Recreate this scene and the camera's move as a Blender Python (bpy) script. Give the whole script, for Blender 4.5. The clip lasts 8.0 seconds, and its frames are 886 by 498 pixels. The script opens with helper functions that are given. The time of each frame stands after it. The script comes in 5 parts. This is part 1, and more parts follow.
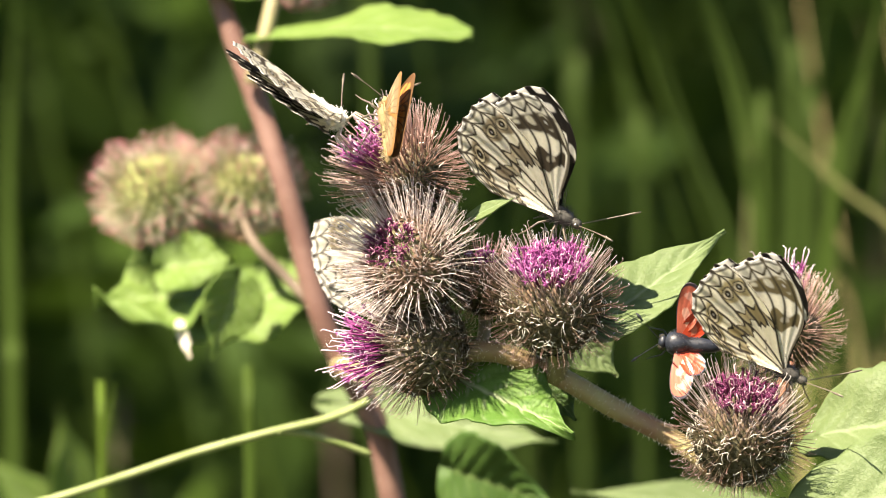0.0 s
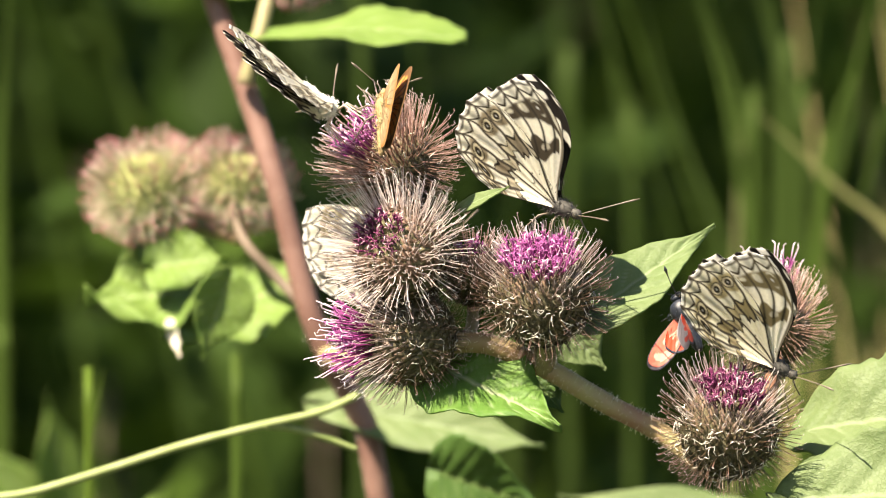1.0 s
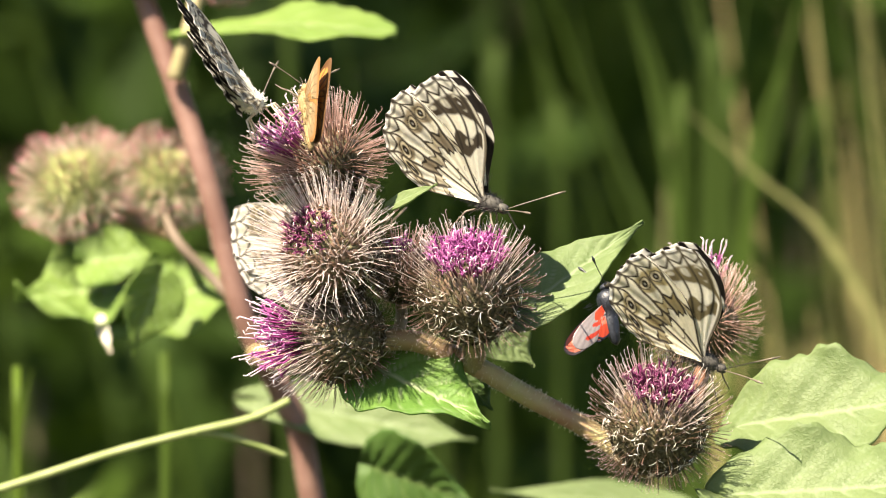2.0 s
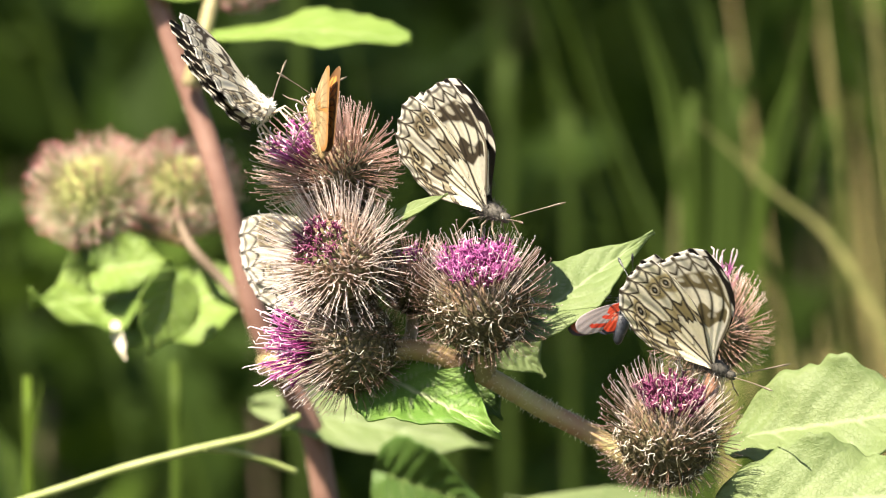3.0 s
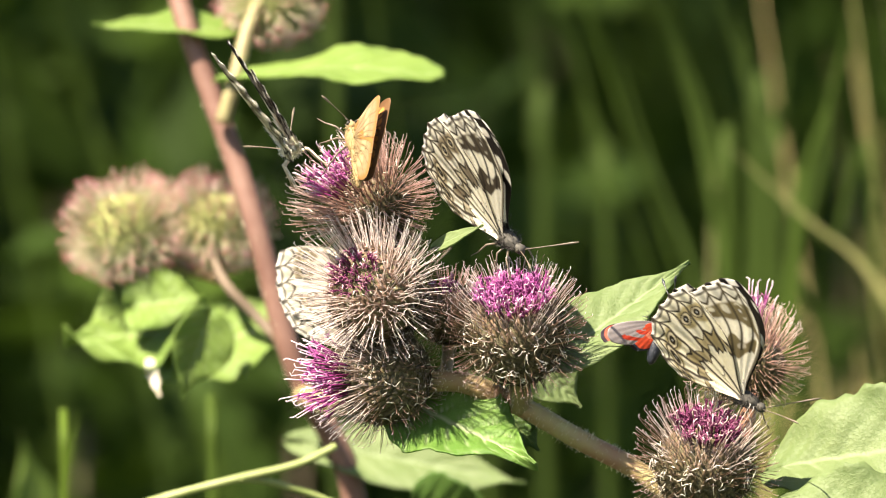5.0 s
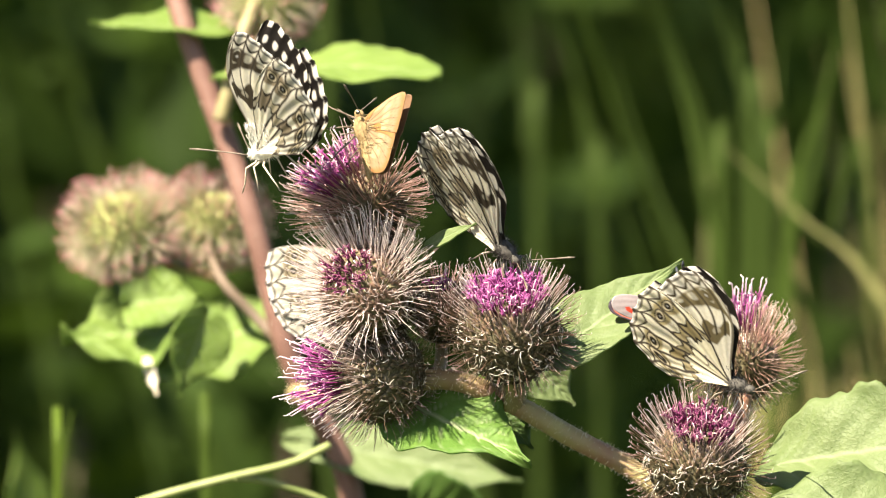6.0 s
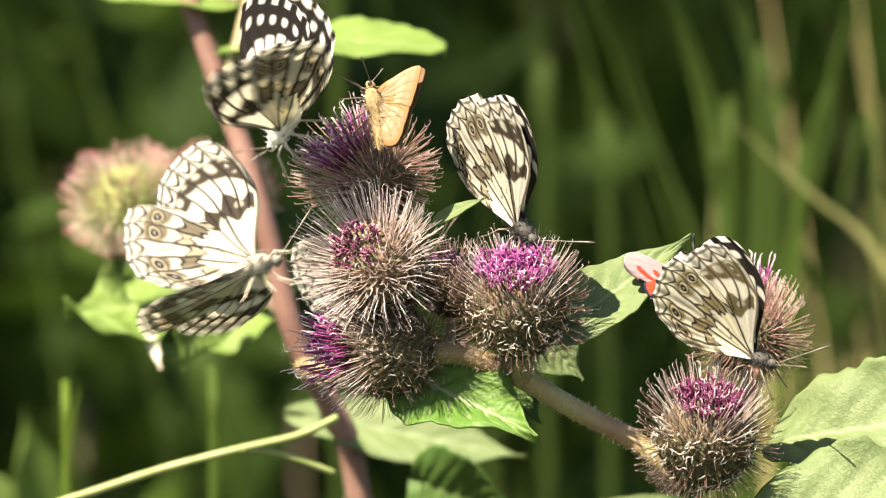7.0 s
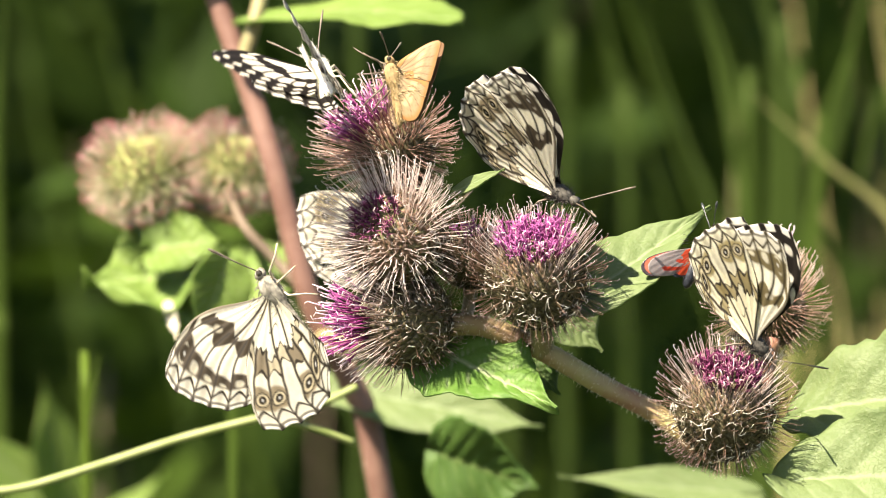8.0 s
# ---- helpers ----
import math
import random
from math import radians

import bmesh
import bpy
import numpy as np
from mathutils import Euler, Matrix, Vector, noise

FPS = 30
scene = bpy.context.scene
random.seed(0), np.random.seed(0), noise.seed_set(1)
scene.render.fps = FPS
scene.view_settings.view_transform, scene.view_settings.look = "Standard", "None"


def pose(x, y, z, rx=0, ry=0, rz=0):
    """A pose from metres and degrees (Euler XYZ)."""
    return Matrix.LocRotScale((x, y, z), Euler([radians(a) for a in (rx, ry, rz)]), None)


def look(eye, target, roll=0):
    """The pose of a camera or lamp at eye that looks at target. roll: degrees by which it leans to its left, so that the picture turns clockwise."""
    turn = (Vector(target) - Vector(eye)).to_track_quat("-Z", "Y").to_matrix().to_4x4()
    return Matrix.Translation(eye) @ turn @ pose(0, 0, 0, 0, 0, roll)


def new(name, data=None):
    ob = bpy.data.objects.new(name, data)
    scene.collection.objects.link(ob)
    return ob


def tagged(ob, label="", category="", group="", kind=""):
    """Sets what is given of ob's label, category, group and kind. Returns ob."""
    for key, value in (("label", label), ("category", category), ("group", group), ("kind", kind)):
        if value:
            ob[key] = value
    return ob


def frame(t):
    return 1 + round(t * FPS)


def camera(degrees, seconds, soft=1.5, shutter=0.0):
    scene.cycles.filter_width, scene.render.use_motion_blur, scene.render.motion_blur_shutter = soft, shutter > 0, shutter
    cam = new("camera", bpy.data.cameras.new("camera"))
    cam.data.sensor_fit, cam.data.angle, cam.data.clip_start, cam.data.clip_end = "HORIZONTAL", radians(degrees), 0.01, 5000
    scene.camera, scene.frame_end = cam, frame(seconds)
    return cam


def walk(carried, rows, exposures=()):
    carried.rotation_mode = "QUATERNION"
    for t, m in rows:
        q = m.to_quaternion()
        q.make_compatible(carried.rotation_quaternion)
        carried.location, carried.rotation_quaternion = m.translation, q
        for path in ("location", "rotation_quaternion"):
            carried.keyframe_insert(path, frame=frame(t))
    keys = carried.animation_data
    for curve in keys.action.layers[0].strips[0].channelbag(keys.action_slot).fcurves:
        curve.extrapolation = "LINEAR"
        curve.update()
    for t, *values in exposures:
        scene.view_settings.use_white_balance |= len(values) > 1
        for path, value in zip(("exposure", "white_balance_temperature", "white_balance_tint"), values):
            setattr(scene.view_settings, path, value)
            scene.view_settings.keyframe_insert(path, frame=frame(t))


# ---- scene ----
# ---- camera ----
cam = camera(6.58, 8.0, soft=1.05, shutter=0.3)
cam.data.dof.use_dof = True
cam.data.dof.focus_distance = 1.5
cam.data.dof.aperture_fstop = 17.0
cam.data.dof.aperture_blades = 7
PATH = [
    (0.0, look((0, -1.5, 1.05), (0.00000, 0, 1.05000), 0.00)),
    (0.5, look((0, -1.5, 1.05), (-0.00187, 0, 1.05066), 0.00)),
    (1.0, look((0, -1.5, 1.05), (0.00209, 0, 1.04819), 0.75)),
    (1.5, look((0, -1.5, 1.05), (0.01419, 0, 1.04901), 0.00)),
    (1.7, look((0, -1.5, 1.05), (0.01617, 0, 1.04780), 0.50)),
    (2.8, look((0, -1.5, 1.05), (0.01562, 0, 1.04912), 0.50)),
    (3.0, look((0, -1.5, 1.05), (0.01397, 0, 1.04978), 0.50)),
    (3.5, look((0, -1.5, 1.05), (0.01067, 0, 1.05231), 0.43)),
    (4.0, look((0, -1.5, 1.05), (0.00787, 0, 1.05385), 0.40)),
    (4.5, look((0, -1.5, 1.05), (0.00605, 0, 1.05517), 0.40)),
    (4.7, look((0, -1.5, 1.05), (0.00693, 0, 1.05580), 0.30)),
    (5.8, look((0, -1.5, 1.05), (0.00726, 0, 1.05578), 0.30)),
    (6.0, look((0, -1.5, 1.05), (0.00825, 0, 1.05544), 0.30)),
    (6.5, look((0, -1.5, 1.05), (0.00814, 0, 1.05352), 0.43)),
    (7.0, look((0, -1.5, 1.05), (0.00660, 0, 1.05044), 0.48)),
    (7.5, look((0, -1.5, 1.05), (0.00407, 0, 1.04703), 0.60)),
    (8.0, look((0, -1.5, 1.05), (0.00292, 0, 1.04483), 0.50)),
]
walk(cam, PATH, [(0.0, 2.13, 6950, 17), (1.5, 2.13, 6950, 17), (3.5, 2.20, 6950, 17), (8.0, 2.20, 6950, 17)])

# ---- light ----
SUN_DIR = Vector((-0.42, -0.45, 0.79)).normalized()
world = bpy.data.worlds.new("world")
scene.world = world
world.use_nodes = True
wn = world.node_tree.nodes
sky = wn.new("ShaderNodeTexSky")
sky.sky_type = "NISHITA"
sky.sun_disc = False
sky.sun_elevation = math.asin(SUN_DIR.z)
sky.sun_rotation = math.atan2(SUN_DIR.x, SUN_DIR.y)
world.node_tree.links.new(sky.outputs[0], wn["Background"].inputs[0])
wn["Background"].inputs[1].default_value = 0.05
sun_data = bpy.data.lights.new("sun", "SUN")
sun_data.energy = 5.0
sun_data.angle = radians(0.5)
sun_data.color = (1.0, 0.93, 0.76)
sun_lamp = new("sun", sun_data)
sun_lamp.matrix_world = look((0, 0, 0), -SUN_DIR)

# ---- materials ----
def nodes(name):
    m = bpy.data.materials.new(name)
    m.use_nodes = True
    t = m.node_tree
    return m, t, t.nodes["Principled BSDF"]


def ramp(t, fac, stops):
    r = t.nodes.new("ShaderNodeValToRGB")
    e = r.color_ramp.elements
    while len(e) < len(stops):
        e.new(0.5)
    for k, (p, c) in zip(e, stops):
        k.position, k.color = p, (*c, 1)
    t.links.new(fac, r.inputs[0])
    return r.outputs[0]


def noise_fac(t, scale, detail=4, rough=0.6):
    c = t.nodes.new("ShaderNodeTexCoord")
    n = t.nodes.new("ShaderNodeTexNoise")
    n.inputs["Scale"].default_value, n.inputs["Detail"].default_value = scale, detail
    n.inputs["Roughness"].default_value = rough
    t.links.new(c.outputs["Object"], n.inputs["Vector"])
    return n.outputs["Fac"]


def mix(t, fac, a, b, blend="MIX"):
    m = t.nodes.new("ShaderNodeMix")
    m.data_type, m.blend_type = "RGBA", blend
    for i, v in ((0, fac), (6, a), (7, b)):
        if isinstance(v, (int, float)):
            m.inputs[i].default_value = v
        elif isinstance(v, tuple):
            m.inputs[i].default_value = (*v, 1)
        else:
            t.links.new(v, m.inputs[i])
    return m.outputs[2]


def attr(t, name):
    a = t.nodes.new("ShaderNodeAttribute")
    a.attribute_name = name
    return a


def bump(t, bsdf, fac, strength, distance):
    b = t.nodes.new("ShaderNodeBump")
    b.inputs["Strength"].default_value, b.inputs["Distance"].default_value = strength, distance
    t.links.new(fac, b.inputs["Height"])
    t.links.new(b.outputs[0], bsdf.inputs["Normal"])


def thin(t, bsdf, colour, share):
    """Lets light through a thin sheet."""
    tr = t.nodes.new("ShaderNodeBsdfTranslucent")
    if isinstance(colour, tuple):
        tr.inputs[0].default_value = (*colour, 1)
    else:
        t.links.new(colour, tr.inputs[0])
    ms = t.nodes.new("ShaderNodeMixShader")
    ms.inputs[0].default_value = share
    t.links.new(bsdf.outputs[0], ms.inputs[1])
    t.links.new(tr.outputs[0], ms.inputs[2])
    t.links.new(ms.outputs[0], t.nodes["Material Output"].inputs[0])


def plain(name, dark, light, scale, rough=0.7, relief=0.0, distance=0.0003):
    m, t, b = nodes(name)
    f = noise_fac(t, scale)
    t.links.new(ramp(t, f, [(0.3, dark), (0.7, light)]), b.inputs["Base Color"])
    b.inputs["Roughness"].default_value = rough
    if relief:
        bump(t, b, noise_fac(t, scale * 4), relief, distance)
    return m


def leaf_material(name, dark, light, vein, through_light, share=0.4):
    m, t, b = nodes(name)
    f = noise_fac(t, 90, 5)
    g = noise_fac(t, 900, 3)
    base = ramp(t, f, [(0.3, dark), (0.7, light)])
    base = mix(t, 0.35, base, ramp(t, g, [(0.35, dark), (0.65, light)]))
    col = mix(t, attr(t, "vein").outputs["Fac"], base, vein)
    b.inputs["Roughness"].default_value = 0.55
    vo = t.nodes.new("ShaderNodeTexVoronoi")
    vo.feature = "DISTANCE_TO_EDGE"
    vo.inputs["Scale"].default_value = 1150
    co = t.nodes.new("ShaderNodeTexCoord")
    t.links.new(co.outputs["Object"], vo.inputs["Vector"])
    net = ramp(t, vo.outputs["Distance"], [(0.0, (1, 1, 1)), (0.09, (0, 0, 0))])
    col = mix(t, mix(t, 0.95, net, (0, 0, 0)), col, vein)
    t.links.new(col, b.inputs["Base Color"])
    b.inputs["Specular IOR Level"].default_value = 0.3
    bump(t, b, mix(t, 0.07, mix(t, 0.5, f, g), net), 0.8, 0.0007)
    thin(t, b, mix(t, attr(t, "vein").outputs["Fac"], through_light, vein), share)
    return m


def tone_material(name, stops, rough=0.6, scale=700, thin_share=0.0, gloss=0.5, pink=None):
    """Colour along a spine, floret or blade, by the mesh's own tone attribute."""
    m, t, b = nodes(name)
    col = ramp(t, attr(t, "tone").outputs["Fac"], stops)
    if pink:
        col = mix(t, attr(t, "blush").outputs["Fac"], col, ramp(t, attr(t, "tone").outputs["Fac"], pink))
    v = noise_fac(t, scale, 3)
    col = mix(t, 0.32, col, ramp(t, v, [(0.3, (0.45, 0.45, 0.45)), (0.7, (1, 1, 1))]), "MULTIPLY")
    t.links.new(col, b.inputs["Base Color"])
    b.inputs["Roughness"].default_value = rough
    b.inputs["Specular IOR Level"].default_value = gloss
    if thin_share:
        thin(t, b, col, thin_share)
    return m


LEAF = leaf_material("leaf_green", (0.110, 0.190, 0.034), (0.180, 0.265, 0.060), (0.270, 0.350, 0.140), (0.165, 0.310, 0.014))
LEAF_UNDER = leaf_material("leaf_pale", (0.112, 0.168, 0.058), (0.172, 0.225, 0.095), (0.230, 0.300, 0.150), (0.120, 0.240, 0.028))
# strong pale veins; the deeper green includes the heads' shadow
LEAF_PART_SHADED = leaf_material("leaf_part_shaded", (0.067, 0.158, 0.021), (0.121, 0.218, 0.042), (0.315, 0.376, 0.206), (0.097, 0.255, 0.012), 0.35)
LEAF_DRY = leaf_material("leaf_dry", (0.60, 0.55, 0.42), (0.75, 0.70, 0.58), (0.7, 0.65, 0.5), (0.6, 0.55, 0.4), 0.2)
# leaf green with the shade under the branch put into its colour
LEAF_SHADED = leaf_material("leaf_shaded", (0.030, 0.073, 0.012), (0.055, 0.110, 0.018), (0.133, 0.194, 0.061), (0.049, 0.121, 0.006), 0.15)
# pinkish spines, their sunny glints put in as near-white
PINK_LIT = [(0.0, (0.17, 0.11, 0.07)), (0.14, (0.45, 0.34, 0.28)), (0.36, (0.85, 0.74, 0.69)), (0.7, (0.93, 0.87, 0.84)), (1.0, (0.94, 0.90, 0.88))]
# dark feet and pale tips put shade and sun among the spines into colour
SPINE = tone_material("spine", [(0.0, (0.034, 0.030, 0.012)), (0.30, (0.125, 0.080, 0.045)), (0.65, (0.300, 0.165, 0.135)), (0.9, (0.600, 0.440, 0.400)), (1.0, (0.840, 0.780, 0.750))], 0.28, 500, 0.42, 0.5, PINK_LIT)
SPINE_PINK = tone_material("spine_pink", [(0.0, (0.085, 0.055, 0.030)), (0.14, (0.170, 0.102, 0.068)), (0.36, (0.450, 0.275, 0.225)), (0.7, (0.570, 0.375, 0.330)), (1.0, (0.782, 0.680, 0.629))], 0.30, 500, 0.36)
SPINE_GREEN = tone_material("spine_green", [(0.0, (0.20, 0.23, 0.09)), (0.45, (0.40, 0.44, 0.22)), (0.7, (0.74, 0.68, 0.54)), (1.0, (0.74, 0.24, 0.32))], 0.5, 500, 0.40, 0.5, [(0.0, (0.28, 0.27, 0.11)), (0.45, (0.60, 0.50, 0.36)), (0.7, (0.82, 0.58, 0.52)), (1.0, (0.68, 0.20, 0.28))])
FLORET = tone_material("floret", [(0.0, (0.17, 0.012, 0.07)), (0.4, (0.28, 0.036, 0.19)), (0.62, (0.40, 0.095, 0.31)), (0.74, (0.49, 0.175, 0.40)), (0.86, (0.74, 0.56, 0.68)), (1.0, (0.84, 0.78, 0.80))], 0.5, 900, 0.25)
FLORET_DARK = tone_material("floret_dark", [(0.0, (0.055, 0.005, 0.022)), (0.5, (0.115, 0.009, 0.060)), (0.66, (0.230, 0.034, 0.130)), (0.8, (0.646, 0.425, 0.476)), (1.0, (0.765, 0.663, 0.646))], 0.5, 900, 0.2)
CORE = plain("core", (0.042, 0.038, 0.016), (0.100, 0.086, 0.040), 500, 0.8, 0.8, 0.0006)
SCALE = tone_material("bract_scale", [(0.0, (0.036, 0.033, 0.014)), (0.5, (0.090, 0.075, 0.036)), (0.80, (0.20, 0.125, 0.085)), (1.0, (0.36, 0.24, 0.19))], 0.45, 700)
CORE_PALE = plain("core_pale", (0.075, 0.072, 0.030), (0.160, 0.135, 0.070), 500, 0.8, 0.8, 0.0006)
CORE_GREEN = plain("core_green", (0.178, 0.200, 0.059), (0.281, 0.296, 0.104), 400, 0.8, 0.8, 0.0006)
WEB = plain("cobweb", (0.66, 0.62, 0.52), (0.86, 0.82, 0.72), 800, 0.7)
STEM_PINK = plain("stem_pink", (0.122, 0.058, 0.043), (0.185, 0.104, 0.078), 120, 0.6, 0.4)
# darkened stem colour for stalks that stand in shade
STEM_SHADED = plain("stem_shaded", (0.074, 0.056, 0.033), (0.126, 0.089, 0.059), 120, 0.7, 0.4)
STEM_GREEN = plain("stem_green", (0.148, 0.111, 0.059), (0.222, 0.215, 0.089), 150, 0.6, 0.4)
STEM_PURPLE = plain("stem_purple", (0.205, 0.082, 0.056), (0.285, 0.275, 0.105), 70, 0.6, 0.4)
GRASS_STEM = plain("grass_stem", (0.148, 0.200, 0.052), (0.244, 0.281, 0.111), 200, 0.6)
HAIR = plain("hair", (0.5, 0.45, 0.35), (0.7, 0.65, 0.5), 300, 0.6)

# ---- builders ----
def thing(name, loc, label, category, group="", kind=""):
    ob = new(name)
    ob.empty_display_size = 0.01
    ob.location = loc
    bpy.context.view_layer.update()
    return tagged(ob, label, category, group, kind)


def mesh_of(name, verts, faces, mat, tone=None, attribute="tone", smooth=True):
    me = bpy.data.meshes.new(name)
    me.from_pydata([tuple(v) for v in verts], [], faces)
    if tone is not None:
        a = me.attributes.new(attribute, "FLOAT", "POINT")
        a.data.foreach_set("value", np.asarray(tone, dtype=np.float32))
    me.materials.append(mat)
    if smooth:
        me.polygons.foreach_set("use_smooth", [True] * len(me.polygons))
    me.update()
    return me


def part(name, me, parent, label="", kind=""):
    ob = new(name, me)
    ob.parent = parent
    return tagged(ob, label, "", "", kind)


def basis(axis):
    a = Vector(axis).normalized()
    b = a.orthogonal().normalized()
    return a, b, a.cross(b)


def tube(verts, faces, tone, pts, radii, sides=5, tones=None):
    """Adds a tube along pts to the lists."""
    n0 = len(verts)
    up = None
    for i, p in enumerate(pts):
        d = (pts[min(i + 1, len(pts) - 1)] - pts[max(i - 1, 0)]).normalized()
        if up is None:
            up = d.orthogonal().normalized()
        up = (up - d * up.dot(d)).normalized()
        side = d.cross(up)
        for k in range(sides):
            a = 2 * math.pi * k / sides
            verts.append(p + (up * math.cos(a) + side * math.sin(a)) * radii[i])
            tone.append(tones[i] if tones else i / (len(pts) - 1))
    for i in range(len(pts) - 1):
        for k in range(sides):
            a, b = n0 + i * sides + k, n0 + i * sides + (k + 1) % sides
            faces.append((a, b, b + sides, a + sides))
    faces.append(tuple(n0 + k for k in range(sides))[::-1])
    e = n0 + (len(pts) - 1) * sides
    faces.append(tuple(e + k for k in range(sides)))


def smooth_line(pts, steps):
    """A smooth line through the points."""
    p = [Vector(q) for q in pts]
    p = [p[0] * 2 - p[1]] + p + [p[-1] * 2 - p[-2]]
    out = []
    for i in range(1, len(p) - 2):
        for k in range(steps):
            t = k / steps
            a, b, c, d = p[i - 1:i + 3]
            out.append(0.5 * (2 * b + (c - a) * t + (2 * a - 5 * b + 4 * c - d) * t * t + (3 * b - a - 3 * c + d) * t ** 3))
    out.append(p[-2])
    return out


def rand_dir(rng):
    v = Vector((rng.gauss(0, 1), rng.gauss(0, 1), rng.gauss(0, 1)))
    return v.normalized()


def burr(owner, loc, axis, core_r, reach, label, seed, spines=330, cut=0.84, style=("brown", "open"), floret_n=60, floret_len=5.0, floret_r=4.6, web=0, stretch=1.0, fork=0.33):
    """A burdock head: a ball of scaly bracts with hooked spines, a tuft of tube florets on top. Lengths in millimetres."""
    rng = random.Random(seed)
    spines = int(spines * (1.5 if style[0] == "green" else 1.85))
    loc = Vector(loc) - owner.location
    a, b, c = basis(axis)
    mm = 0.001
    green = style[0] == "green"
    # the ball, with its overlapping scales as bumps
    verts, faces, rings, segs = [], [], 22, 32
    for i in range(rings + 1):
        th = math.pi * i / rings
        for k in range(segs):
            ph = 2 * math.pi * (k + 0.5 * (i % 2)) / segs
            r = core_r * (1 + 0.05 * ((i + k) % 2)) * mm
            z = math.cos(th) * stretch
            verts.append(a * (z * r) + (b * math.cos(ph) + c * math.sin(ph)) * (math.sin(th) * r))
    for i in range(rings):
        for k in range(segs):
            p, q = i * segs + k, i * segs + (k + 1) % segs
            faces.append((p, p + segs, q + segs, q))
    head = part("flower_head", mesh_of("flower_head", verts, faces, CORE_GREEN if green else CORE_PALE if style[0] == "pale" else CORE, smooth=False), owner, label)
    head.location = loc
    # hooked bracts
    verts, faces, tone = [], [], []
    tips, blush = [], []
    sverts, sfaces, stone = [], [], []
    for i in range(spines):
        u = (i + 0.5) / spines
        z = 1 - 2 * (u if green else u ** 1.18)
        if z > cut:
            continue
        ph = i * 2.39996 + rng.uniform(-0.12, 0.12)
        s = math.sqrt(1 - z * z)
        out = a * z + (b * math.cos(ph) + c * math.sin(ph)) * s
        base = (a * (z * stretch) + (b * math.cos(ph) + c * math.sin(ph)) * s) * (core_r * 0.97 * mm)
        lean = 0.40 if 0.1 < z < 0.85 else 0.05 if z > 0 else -0.20
        way = (out + a * lean + rand_dir(rng) * 0.10).normalized()
        length = (reach - core_r) * rng.uniform(0.72, 1.08) * mm
        # below this ring the shade beneath the tuft is painted into the spine tones
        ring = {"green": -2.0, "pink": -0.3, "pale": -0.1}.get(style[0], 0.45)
        shaded = z < ring + rng.uniform(-0.12, 0.12)
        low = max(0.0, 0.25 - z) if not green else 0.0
        if z < 0.1:
            length *= 1 + 0.45 * (z - 0.1)
        if floret_n and z > 0.1:
            length *= 1 + 0.26 * min(1.0, (z - 0.1) / 0.4)
        bend = rand_dir(rng) * 0.09 * length
        shade = rng.uniform(-0.30, 0.12) - (0.0 if shaded else 0.4 * min(low, 0.8))
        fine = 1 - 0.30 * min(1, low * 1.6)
        side = (rand_dir(rng) * 0.6 - out * 0.2 + a * 0.5)
        side = (side - way * side.dot(way)).normalized()
        pts = [base, base + way * length * 0.10, base + way * length * 0.32 + bend * 0.5, base + way * length * 0.65 + bend, base + way * length * 0.93 + bend * 0.8]
        hk = 0.45 * mm
        pts.append(pts[-1] + way * hk * 0.8 + side * hk * 0.35)
        pts.append(pts[-1] + way * hk * 0.1 + side * hk * 0.75)
        tube(verts, faces, tone, pts, [0.62 * mm] + [q * fine * mm for q in ((0.18, 0.100, 0.085, 0.085, 0.080, 0.05) if green else (0.15, 0.072, 0.054, 0.046, 0.046, 0.028))], 5, [min(1, max(0, q + shade)) for q in ((0.0, 0.12, 0.40, 0.65, 0.92, 1.05, 1.1) if green else (0.0, 0.08, 0.22, 0.36, 0.76, 1.02, 1.1) if shaded else (0.12, 0.30, 0.52, 0.70, 0.92, 1.05, 1.1))])
        pinkish = 0.4 * z + 0.32 if green else 0.0 if shaded else 0.95 if style[0] == "pale" else 0.62
        blush += [min(1, max(0, pinkish + (0.0 if shaded else rng.uniform(-0.5, 0.3))))] * 35
        tips.append((base, pts[3], z))
        if not green:
            # the flat scale at the foot of the spine
            across = a.cross(out).normalized()
            up = (a - out * a.dot(out)).normalized()
            n0, foot = len(sverts), out * (core_r * mm) + a * (z * (stretch - 1) * core_r * mm)
            sverts += [foot - up * 1.0 * mm, foot - across * 0.75 * mm + out * 0.25 * mm, foot + across * 0.75 * mm + out * 0.25 * mm, foot + up * 1.05 * mm + out * 0.75 * mm, foot + up * 0.1 * mm + out * 0.62 * mm]
            sfaces += [(n0, n0 + 2, n0 + 4), (n0, n0 + 4, n0 + 1), (n0 + 1, n0 + 4, n0 + 3), (n0 + 4, n0 + 2, n0 + 3)]
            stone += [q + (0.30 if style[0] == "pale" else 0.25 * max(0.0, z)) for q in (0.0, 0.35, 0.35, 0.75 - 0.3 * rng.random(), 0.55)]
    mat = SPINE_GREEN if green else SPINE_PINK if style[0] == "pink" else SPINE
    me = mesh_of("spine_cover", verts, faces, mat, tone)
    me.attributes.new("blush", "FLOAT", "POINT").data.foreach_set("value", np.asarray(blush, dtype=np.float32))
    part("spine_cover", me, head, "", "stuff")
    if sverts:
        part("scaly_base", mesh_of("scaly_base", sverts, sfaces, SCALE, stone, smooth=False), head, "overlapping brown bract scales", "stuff")
